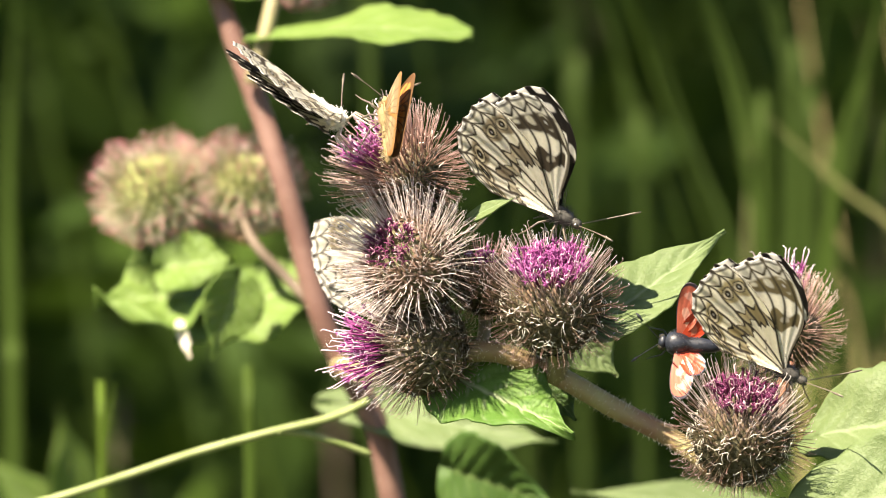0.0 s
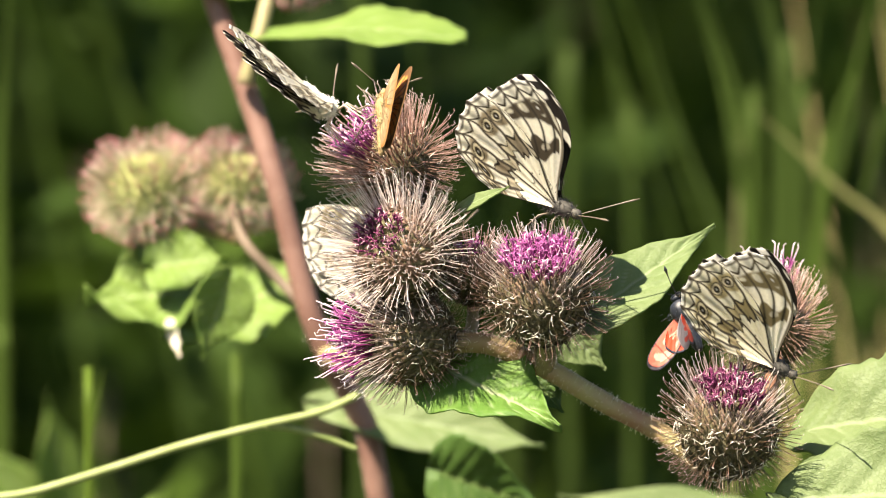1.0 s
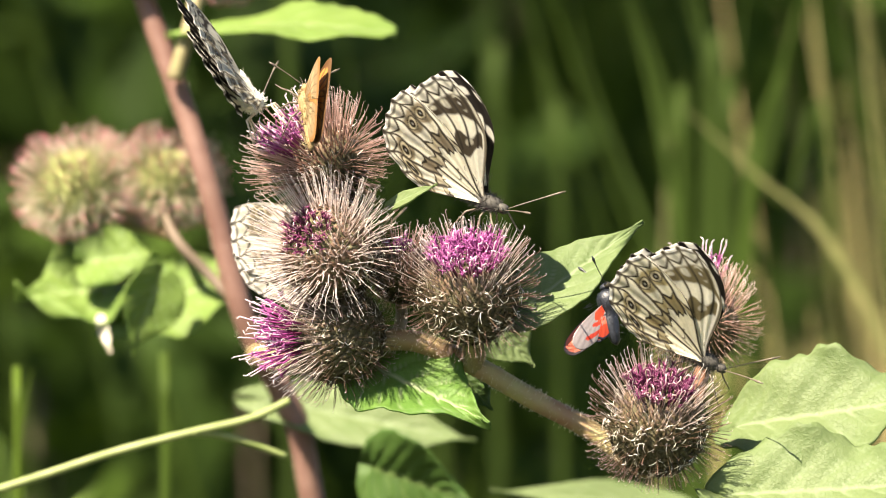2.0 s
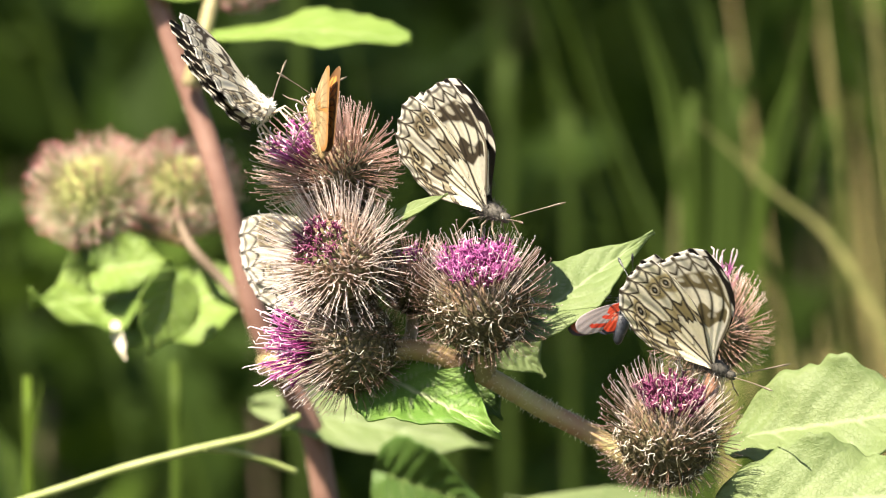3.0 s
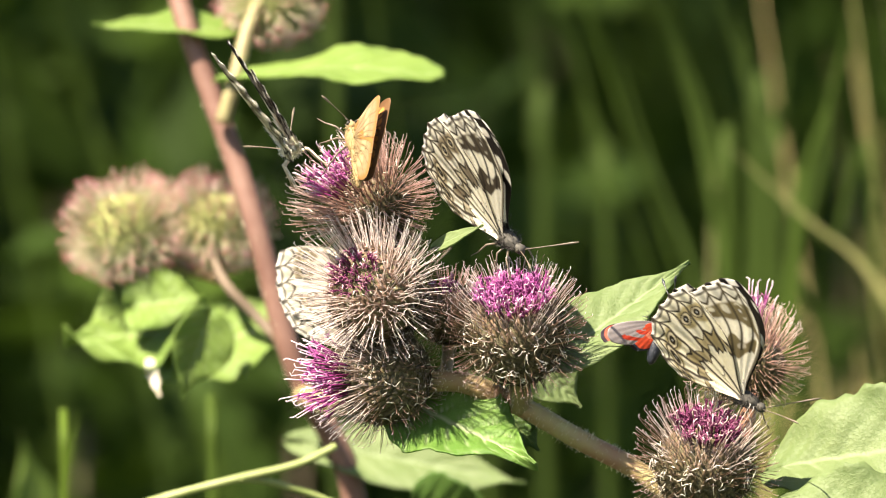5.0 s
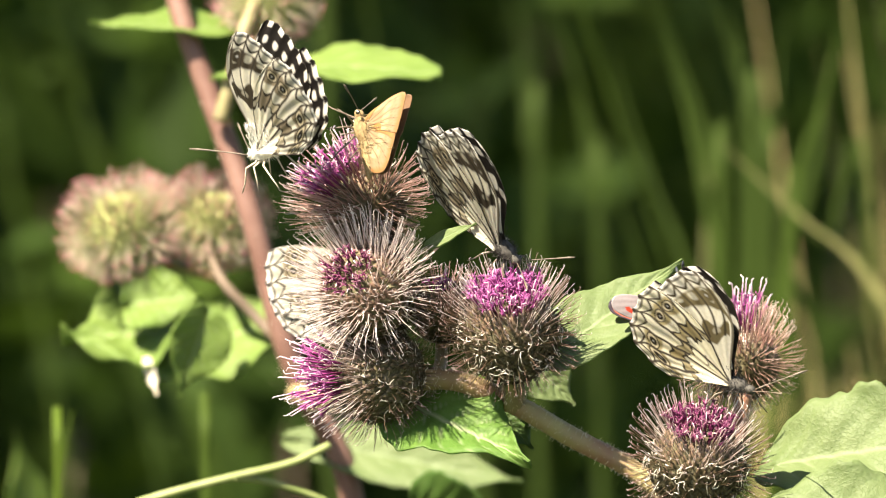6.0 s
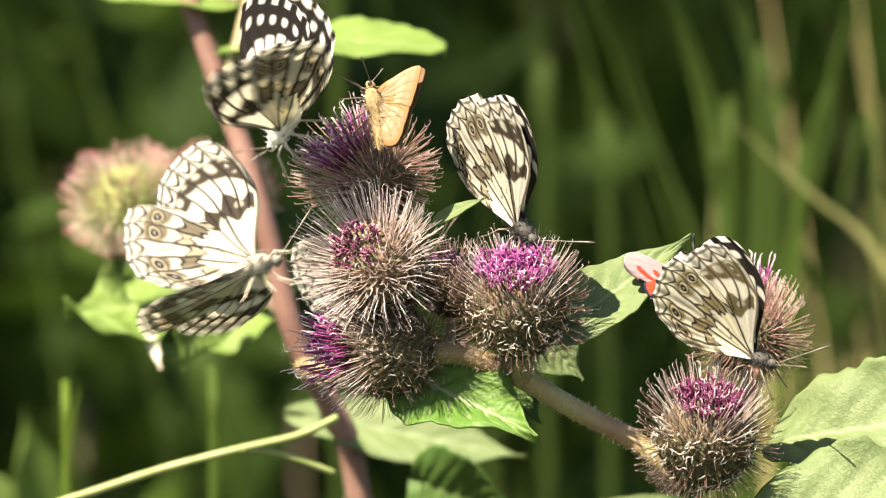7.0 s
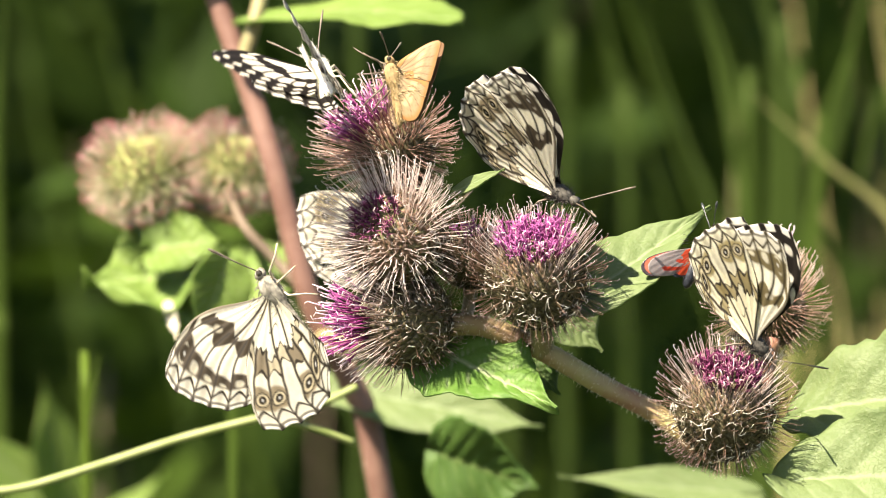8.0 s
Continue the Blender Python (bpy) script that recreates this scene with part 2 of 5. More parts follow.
    # florets
    if floret_n:
        verts, faces, tone = [], [], []
        top = a * (core_r * 0.80 * stretch * mm)
        florets = int(floret_n * 0.75)
        for i in range(florets):
            rr = math.sqrt((i + 0.5) / florets) * floret_r * mm
            ph = i * 2.39996
            off = (b * math.cos(ph) + c * math.sin(ph))
            base = top + off * rr * 0.75
            way = (a + off * (rr / (floret_r * mm)) * 0.62 + rand_dir(rng) * 0.28).normalized()
            ln = floret_len * rng.choice((0.62, 0.8, 0.95, 1.15)) * rng.uniform(0.9, 1.1) * mm
            sd = rand_dir(rng)
            sd = (sd - way * sd.dot(way)).normalized()
            bend = rng.uniform(0.0, 0.55) * mm
            neck, mouth = base + way * ln * 0.45 + sd * bend * 0.4, base + way * ln * 0.68 + sd * bend
            pts = [base, neck, mouth]
            rad = [0.13 * mm, 0.15 * mm, 0.22 * mm]
            tn = [0.0, 0.30 + rng.uniform(-0.15, 0.15), 0.55 + rng.uniform(-0.2, 0.08)]
            if rng.random() < fork:
                tip = base + way * ln
                pts += [mouth + way * ln * 0.12, tip + sd * 0.2 * mm, tip + way * 0.35 * mm + sd * 0.95 * mm]
                rad += [0.12 * mm, 0.11 * mm, 0.08 * mm]
                tn += [0.80, 0.92, 1.0]
            else:
                pts += [mouth + way * 0.5 * mm]
                rad += [0.10 * mm]
                tn += [0.7]
            tube(verts, faces, tone, pts, rad, 5, tn)
            # the narrow lobes round the tube's mouth
            cross = way.cross(sd)
            for k in range(4):
                ang = k * math.pi / 2 + rng.uniform(-0.5, 0.5)
                spread = sd * math.cos(ang) + cross * math.sin(ang)
                lobe = rng.uniform(0.8, 1.35) * mm
                tube(verts, faces, tone, [mouth, mouth + way * lobe * 0.55 + spread * lobe * 0.35, mouth + way * lobe * 0.8 + spread * lobe * 0.8], [0.12 * mm, 0.11 * mm, 0.04 * mm], 3, [tn[2], tn[2] + 0.08, tn[2] + 0.16])
        part("floret_tuft", mesh_of("floret_tuft", verts, faces, FLORET_DARK if style[1] == "dark" else FLORET, tone), head, "purple tube florets with pale curled tips", "stuff")
    # cobwebby threads between the bracts
    if web:
        verts, faces, tone = [], [], []
        low = [q for q in tips if q[2] < 0.55]
        for _ in range(web):
            p = rng.choice(low)
            near = sorted(low, key=lambda q: (q[0] - p[0]).length)[1:6]
            q = rng.choice(near)
            s0, s1 = p[0].lerp(p[1], rng.uniform(0.15, 0.7)), q[0].lerp(q[1], rng.uniform(0.1, 0.6))
            m = (s0 + s1) / 2 + rand_dir(rng) * 0.4 * mm
            tube(verts, faces, tone, [s0, m, s1], [0.06 * mm, 0.085 * mm, 0.06 * mm], 3)
        part("cobweb", mesh_of("cobweb", verts, faces, WEB), head, "fine pale cobwebby threads", "stuff")
    return head


def leaf(owner, base, tip, width, face, label, mat, seed, bow=0.0, cup=0.25, wave=0.06, heart=0.12, petiole=None, teeth=0.02, fold=0.0, twist=0.0, peak=0.32, sharp=0.8):
    """A burdock leaf from base to tip (metres); face: the way its upper side looks; width in mm."""
    rng = random.Random(seed)
    base, tip = Vector(base), Vector(tip)
    L = (tip - base).length
    u = (tip - base).normalized()
    n = Vector(face)
    n = (n - u * n.dot(u)).normalized()
    s = u.cross(n)
    W = width / 2000
    nu, nv = 44, 28
    verts, veins = [], []
    rel = [rng.uniform(0, 6.28) for _ in range(6)]
    for i in range(nu + 1):
        t = i / nu
        half = math.sin(math.pi * min(1, t ** (math.log(0.5) / math.log(peak)))) ** (0.7 + sharp * t) * (1 - 0.10 * t) if 0 < t < 1 else 0.0
        half = max(half, 0.015 * (1 - t) + 0.004)
        for k in range(nv + 1):
            v = 2 * k / nv - 1
            edge = abs(v) ** 6
            w = half * (1 + edge * teeth * (math.sin(t * 58 + rel[0] * (1 if v > 0 else 2)) + 0.6 * math.sin(t * 23 + rel[1])) )
            back = heart * L * abs(v) ** 2 * max(0, 1 - t * 3.2)
            tw = twist * t
            sv = s * math.cos(tw) + n * math.sin(tw)
            nn = n * math.cos(tw) - s * math.sin(tw)
            p = base + u * (t * L - back) + sv * (v * w * W)
            h = cup * abs(v) * w * W + bow * L * math.sin(math.pi * t)
            h += wave * W * (math.sin(t * 9 + rel[2] + v * 1.3) * abs(v) + 0.7 * math.sin(t * 17 + rel[3] - v * 3) * v * v)
            if fold:
                h += fold * W * max(0, v) ** 2
            # quilted relief between side veins
            sv_phase = t * 7 - abs(v) * 1.9
            ridge = abs((sv_phase % 1) - 0.5) * 2
            h += 0.045 * W * (1 - ridge ** 3) * (1 - abs(v) ** 4)
            verts.append(p + nn * h)
            mid = max(0, 1 - abs(v) * 14)
            sidev = max(0, (ridge - 0.86) / 0.14) * (1 - 0.6 * abs(v))
            veins.append(min(1, max(mid, sidev * 0.8)))
    faces = []
    for i in range(nu):
        for k in range(nv):
            a = i * (nv + 1) + k
            faces.append((a, a + 1, a + nv + 2, a + nv + 1))
    ob = part("leaf", mesh_of("leaf", [p - base for p in verts], faces, mat, veins, "vein"), owner, label)
    ob.location = base - owner.location
    sol = ob.modifiers.new("thickness", "SOLIDIFY")
    sol.thickness = 0.00035
    if petiole:
        vs, fs, tn = [], [], []
        line = smooth_line([Vector(q) - base for q in petiole] + [Vector((0, 0, 0)), u * L * 0.12], 6)
        tube(vs, fs, tn, line, [0.0011 + 0.0006 * (1 - i / len(line)) for i in range(len(line))], 8)
        part("petiole", mesh_of("petiole", vs, fs, STEM_GREEN), ob)
    return ob


def stem(parent, name, pts, r0, r1, mat, label="", ribs=0.07, hairs=0, seed=1, steps=8, origin=(0, 0, 0)):
    o = Vector(origin)
    line = [p - o for p in smooth_line(pts, steps)]
    vs, fs, tn = [], [], []
    n = len(line)
    tube(vs, fs, tn, line, [r0 + (r1 - r0) * i / (n - 1) for i in range(n)], 14)
    # shallow ribs along the stem
    for i in range(n):
        for k in range(0, 14, 2):
            j = i * 14 + k
            vs[j] = line[i] + (vs[j] - line[i]) * (1 - ribs)
    ob = part(name, mesh_of(name, vs, fs, mat), parent, label)
    if hairs:
        rng = random.Random(seed)
        hv, hf, ht = [], [], []
        for _ in range(hairs):
            i = rng.randrange(n - 1)
            p = line[i].lerp(line[i + 1], rng.random())
            d = rand_dir(rng)
            ax = (line[i + 1] - line[i]).normalized()
            d = (d - ax * d.dot(ax)).normalized()
            r = r0 + (r1 - r0) * i / (n - 1)
            q = p + d * r * 0.92
            tube(hv, hf, ht, [q, q + d * 0.0007 + rand_dir(rng) * 0.0003], [0.00006, 0.00002], 3)
        part("fine_hairs", mesh_of("fine_hairs", hv, hf, HAIR), ob, "short pale hairs", "stuff")
    return ob


# ---- the burdock plant ----
rear = thing("burdock_plant", (0.012, 0.125, 0.0), "tall burdock plant with pink ribbed stem, green buds and leaves", "plant")
rear_at = rear.location.copy()
front = thing("burdock_branch", (-0.0209, 0.0520, 1.0256), "burdock side branch with a cluster of brown spiny flower heads", "plant branch")
stem(rear, "main_stem", [(-0.0114, 0.1520, 0.9338), (-0.0096, 0.1520, 0.9823), (-0.0114, 0.1500, 0.9993), (-0.0147, 0.1480, 1.0133), (-0.0216, 0.1460, 1.0260), (-0.0264, 0.1440, 1.0369), (-0.0303, 0.1440, 1.0513), (-0.0340, 0.1440, 1.0646), (-0.0384, 0.1460, 1.0779), (-0.0434, 0.1480, 1.0912), (-0.0491, 0.1500, 1.1070), (-0.0551, 0.1560, 1.1278)], 0.0029, 0.0023, STEM_PINK, "pink ribbed main stem", origin=rear.location, hairs=250)
stem(rear, "lower_stem", [(0.012, 0.125, 0.0), (0.004, 0.130, 0.4), (-0.008, 0.145, 0.75), (-0.0114, 0.1520, 0.9338)], 0.0062, 0.0030, STEM_PINK, origin=rear.location)
stem(front, "cluster_branch", [(-0.0222, 0.1460, 1.0248), (-0.0157, 0.0950, 1.0242), (-0.0084, 0.0450, 1.0258), (0.0007, 0.0120, 1.0290), (0.0106, 0.0080, 1.0297), (0.0222, 0.0080, 1.0252), (0.0339, 0.0090, 1.0186), (0.0455, 0.0080, 1.0125), (0.0558, 0.0040, 1.0049)], 0.0023, 0.0020, STEM_PURPLE, "green and purple hairy side branch", hairs=1500, origin=front.location)
stem(front, "flower_stalk", [(0.0222, 0.0080, 1.0249), (0.0222, 0.0030, 1.0292), (0.0218, 0.0000, 1.0336)], 0.0022, 0.0020, STEM_GREEN, hairs=120, origin=front.location)
stem(front, "flower_stalk", [(0.0515, 0.0060, 1.0076), (0.0567, -0.0020, 1.0067), (0.0577, -0.0050, 1.0106)], 0.0020, 0.0020, STEM_PURPLE, origin=front.location)
stem(front, "flower_stalk", [(0.0558, 0.0040, 1.0049), (0.0651, 0.0160, 1.0145), (0.0680, 0.0180, 1.0278)], 0.0018, 0.0016, STEM_PURPLE, origin=front.location)
stem(front, "flower_stalk", [(0.0040, 0.0100, 1.0295), (0.0007, 0.0120, 1.0335), (-0.0027, 0.0100, 1.0390), (-0.0049, 0.0060, 1.0457)], 0.0018, 0.0016, STEM_GREEN, origin=front.location)
stem(front, "flower_stalk", [(0.0007, 0.0120, 1.0324), (-0.0010, 0.0180, 1.0457), (-0.0054, 0.0160, 1.0601)], 0.0016, 0.0014, STEM_GREEN, origin=front.location)
stem(front, "flower_stalk", [(0.0073, 0.0100, 1.0295), (0.0082, 0.0140, 1.0346), (0.0080, 0.0140, 1.0401)], 0.0014, 0.0012, STEM_GREEN, origin=front.location)
stem(rear, "flower_stalk", [(-0.0268, 0.1440, 1.0369), (-0.0337, 0.1480, 1.0441), (-0.0404, 0.1500, 1.0513), (-0.0443, 0.1600, 1.0599)], 0.0012, 0.0011, STEM_SHADED, origin=rear.location)
stem(rear, "flower_stalk", [(-0.0419, 0.1600, 1.0519), (-0.0520, 0.1720, 1.0550), (-0.0611, 0.1700, 1.0611)], 0.0013, 0.0011, STEM_PURPLE, origin=rear.location)
stem(rear, "upper_branch", [(-0.0408, 0.1420, 1.0850), (-0.0381, 0.1420, 1.0947), (-0.0355, 0.1460, 1.1056), (-0.0320, 0.1520, 1.1143)], 0.0018, 0.0016, STEM_GREEN, origin=rear.location)

burr(front, (-0.0062, 0.0000, 1.0470), (-0.40, -0.76, 0.42), 8.8, 16.6, "brown spiny burdock head with a small opening purple tuft", 1, 520, 0.84, ("pale", "dark"), 90, 4.6, 4.6, web=260)
burr(front, (-0.0069, 0.0140, 1.0637), (-0.62, -0.25, 0.70), 7.2, 15.8, "brownish pink burdock head with long purple florets under insects", 2, 480, 0.84, ("pink", "open"), 130, 9.0, 5.6, web=60, fork=0.6)
burr(front, (-0.0043, 0.0060, 1.0308), (-0.93, -0.28, -0.02), 8.9, 15.2, "dark spiny burdock head with a sideways purple flower tuft", 3, 400, 0.84, ("brown", "open"), 100, 10.5, 5.2, web=220, fork=0.85)
burr(front, (0.0215, -0.0020, 1.0386), (-0.10, -0.52, 0.85), 8.8, 15.6, "spiny burdock head with a bright purple flower disc", 4, 440, 0.84, ("brown", "open"), 260, 6.4, 7.0, web=380, fork=0.26)
burr(front, (0.0084, 0.0140, 1.0429), (-0.10, -0.30, 0.80), 5.6, 10.0, "small pink budding burdock head between larger ones", 5, 200, 0.84, ("pink", "open"), 24, 3.4, 2.6, web=40)
burr(front, (0.0579, -0.0040, 1.0134), (0.06, -0.52, 0.85), 8.8, 15.6, "spiny burdock head with a dark purple flower disc", 6, 440, 0.84, ("brown", "dark"), 190, 5.8, 6.0, web=420, fork=0.26)
burr(front, (0.0678, 0.0260, 1.0328), (-0.25, 0.10, 0.95), 6.6, 13.6, "pinkish burdock head with pale florets behind a butterfly", 7, 420, 0.84, ("pink", "open"), 70, 11.0, 5.2, fork=0.8)
burr(rear, (-0.0620, 0.1620, 1.0619), (-0.20, -0.20, 0.95), 8.4, 15.8, "pale green burdock bud with pink tipped spines", 8, 560, 0.84, ("green", "none"), 0, stretch=0.95)
burr(rear, (-0.0422, 0.1640, 1.0632), (0.20, -0.10, 0.95), 7.3, 14.4, "pale green burdock bud with pink tipped spines", 9, 560, 0.84, ("green", "none"), 0, stretch=0.95)
burr(rear, (-0.0311, 0.1560, 1.1111), (0.10, -0.10, 0.95), 7.4, 13.4, "pale green burdock bud with pink tipped spines", 10, 560, 0.84, ("green", "none"), 0, stretch=0.95)

leaf(rear, (-0.0378, 0.1400, 1.0946), (0.0060, 0.1260, 1.0945), 22, (0.0, -0.35, 0.94), "pale green burdock leaf seen edge on, on the upper branch", LEAF, 21, bow=0.045, cup=0.15, sharp=-0.42, peak=0.58, teeth=0.05)
leaf(rear, (-0.0407, 0.1630, 1.0418), (-0.0749, 0.1580, 1.0374), 30, (-0.15, -0.50, 0.85), "crinkled green burdock leaf below the green buds", LEAF, 22, wave=0.22, cup=0.2, peak=0.5)
leaf(rear, (-0.0436, 0.1420, 1.0437), (-0.0494, 0.1400, 1.0265), 15, (0.50, -0.80, 0.15), "turned green burdock leaf lobe in shade", LEAF, 25, wave=0.05)
leaf(rear, (-0.0601, 0.1560, 1.0460), (-0.0444, 0.1500, 1.0479), 16, (0.15, -0.85, 0.45), "green burdock leaf in the shade of the buds", LEAF, 37, wave=0.12)
leaf(rear, (-0.0564, 0.1500, 1.0341), (-0.0541, 0.1480, 1.0267), 2.6, (-0.3, -0.8, 0.4), "pale curled dry leaf tip", LEAF_DRY, 36, wave=0.2)
leaf(rear, (-0.0540, 0.1580, 1.0325), (-0.0205, 0.1540, 1.0465), 24, (-0.10, -0.66, 0.74), "folded green burdock leaf beside the main stem", LEAF, 23, wave=0.10, cup=0.08, peak=0.45)
leaf(front, (0.0299, 0.0050, 1.0347), (0.0556, 0.0160, 1.0534), 16.5, (-0.35, -0.8, 0.5), "bright green pointed burdock leaf behind a flower head", LEAF_UNDER, 24)
leaf(front, (0.0018, 0.0110, 1.0248), (0.0252, -0.0085, 1.0142), 24, (0.02, -0.75, 0.65), "green burdock leaf partly in shade under the heads", LEAF_PART_SHADED, 26, peak=0.30, wave=0.1, teeth=0.03)
leaf(front, (0.0255, 0.0380, 1.0343), (0.0348, 0.0400, 1.0244), 13, (-0.1, -0.85, 0.5), "small pale leaf behind the middle flower head", LEAF_UNDER, 27)
leaf(rear, (-0.0223, 0.1520, 1.0168), (0.0242, 0.1440, 1.0085), 17, (-0.12, -0.82, 0.55), "bright green burdock leaf low on the stem", LEAF_UNDER, 28, wave=0.1, peak=0.45)
leaf(front, (0.0738, 0.0150, 1.0132), (0.1118, 0.0020, 1.0195), 27, (-0.12, -0.80, 0.58), "large pale green burdock leaf beside the flower head", LEAF_UNDER, 29, wave=0.16, peak=0.42, sharp=0.0, teeth=0.04)
leaf(front, (0.0708, -0.0060, 1.0003), (0.1100, -0.0170, 1.0032), 27, (-0.10, -0.78, 0.62), "large green burdock leaf shaded by spines", LEAF_UNDER, 30, wave=0.16, peak=0.45, sharp=0.0, teeth=0.04)
leaf(rear, (0.0673, 0.1500, 0.9945), (0.0273, 0.1460, 0.9982), 10, (-0.1, -0.75, 0.65), "pale green burdock leaf low beside the branch", LEAF_UNDER, 31)
leaf(front, (0.0056, 0.0040, 1.0562), (0.0147, -0.0020, 1.0605), 3.6, (-0.2, -0.75, 0.6), "narrow yellow green bract among the spines", LEAF_UNDER, 32)
# these two low leaves take the darker, shade-coloured leaf green
leaf(front, (0.0196, 0.0160, 1.0234), (0.0262, 0.0140, 1.0162), 9, (0.1, -0.8, 0.5), "small green leaf under the branch, darkened as in shade", LEAF_SHADED, 33)
leaf(rear, (0.0019, 0.1300, 1.0035), (0.0233, 0.1220, 0.9966), 24, (0.70, -0.62, -0.40), "green leaf low down, darkened as in shade", LEAF_SHADED, 34)
leaf(rear, (-0.0411, 0.1520, 1.1051), (-0.0690, 0.1460, 1.1061), 14, (0.0, -0.4, 0.9), "yellow green burdock leaf high on the stem", LEAF, 35)

# grass stalk leaning across below
stalk = thing("grass_stalk", (-0.0810, 0.0910, 0.9964), "pale green arching grass stalk with side shoot", "grass")
stem(stalk, "stalk", [(-0.33, 0.10, 0.0), (-0.26, 0.095, 0.55), (-0.17, 0.091, 0.93), (-0.1206, 0.0910, 0.9865), (-0.0810, 0.0910, 0.9982), (-0.0659, 0.0930, 1.0030), (-0.0508, 0.0950, 1.0080), (-0.0356, 0.0950, 1.0121), (-0.0227, 0.0970, 1.0152), (-0.0145, 0.0990, 1.0190)], 0.0010, 0.0008, GRASS_STEM, origin=stalk.location, ribs=0.03)
stem(stalk, "side_shoot", [(-0.0344, 0.0950, 1.0123), (-0.0286, 0.0970, 1.0117), (-0.0216, 0.0990, 1.0097), (-0.0151, 0.1010, 1.0073)], 0.0008, 0.0007, GRASS_STEM, origin=stalk.location, ribs=0.03)

# ---- insects ----
def wing_material(name, share, rough=0.6):
    m, t, b = nodes(name)
    f = noise_fac(t, 1500, 3)
    g = noise_fac(t, 250, 3)
    v = mix(t, 0.5, ramp(t, f, [(0.25, (0.86, 0.86, 0.86)), (0.75, (1, 1, 1))]), ramp(t, g, [(0.3, (0.90, 0.89, 0.86)), (0.7, (1, 1, 1))]), "MULTIPLY")
    col = mix(t, 1.0, attr(t, "paint").outputs["Color"], v, "MULTIPLY")
    t.links.new(col, b.inputs["Base Color"])
    b.inputs["Roughness"].default_value = rough
    bump(t, b, f, 0.3, 0.00008)
    thin(t, b, col, share)
    return m


WING = wing_material("wing_scales", 0.60)
WING_ORANGE = wing_material("wing_scales_orange", 0.2)
WING_MOTH = wing_material("wing_scales_moth", 0.3, 0.35)
FUR_WHITE = plain("fur_white", (0.80, 0.79, 0.70), (0.92, 0.91, 0.86), 900, 0.8)
FUR_GREY = plain("fur_grey", (0.10, 0.095, 0.075), (0.32, 0.30, 0.24), 900, 0.8)
FUR_DARK = plain("fur_dark", (0.014, 0.013, 0.011), (0.075, 0.070, 0.058), 900, 0.8)
FUR_OCHRE = plain("fur_ochre", (0.22, 0.17, 0.08), (0.42, 0.34, 0.18), 900, 0.8)
BODY_GREY = plain("body_grey", (0.06, 0.055, 0.045), (0.36, 0.34, 0.28), 600, 0.8, 0.5)
BODY_OCHRE = plain("body_ochre", (0.16, 0.11, 0.05), (0.36, 0.25, 0.11), 600, 0.8, 0.5)
BODY_BLACK = plain("body_black", (0.006, 0.008, 0.013), (0.018, 0.022, 0.032), 500, 0.45, 0.3)
EYE = plain("eye", (0.012, 0.011, 0.01), (0.05, 0.045, 0.03), 2000, 0.2)
HORN = plain("horn", (0.05, 0.04, 0.03), (0.16, 0.13, 0.09), 900, 0.5)
HORN_PALE = plain("horn_pale", (0.30, 0.26, 0.18), (0.55, 0.50, 0.38), 900, 0.5)
HORN_BLACK = plain("horn_black", (0.012, 0.014, 0.018), (0.04, 0.045, 0.05), 900, 0.35)


def pick(col, mask, rgb):
    col[mask] = rgb


def lay(col, dist, rgb, soft=0.22):
    """Lays a colour where the distance in mm is below zero, with a soft edge of scales."""
    a = np.clip(0.5 - dist / soft, 0, 1)[..., None]
    col[:] = col * (1 - a) + np.asarray(rgb) * a


def wing_veins(th, n):
    """Cell number and place across the cell (-0.5 to 0.5)."""
    c = th * n
    cell = np.clip(np.floor(c), 0, n - 1).astype(int)
    return cell, c - cell - 0.5


def box_mm(r, a, b, ac, half, cell_mm, reach):
    """Distance in mm to a rounded field between radii a and b, over a share of the cell's width."""
    dr = np.abs(r - (a + b) / 2) * reach - (b - a) / 2 * reach
    da = (np.abs(ac) - half) * cell_mm
    return np.where((dr > -0.6) & (da > -0.6), np.hypot(np.maximum(dr + 0.6, 0), np.maximum(da + 0.6, 0)) - 0.6, np.maximum(dr, da))


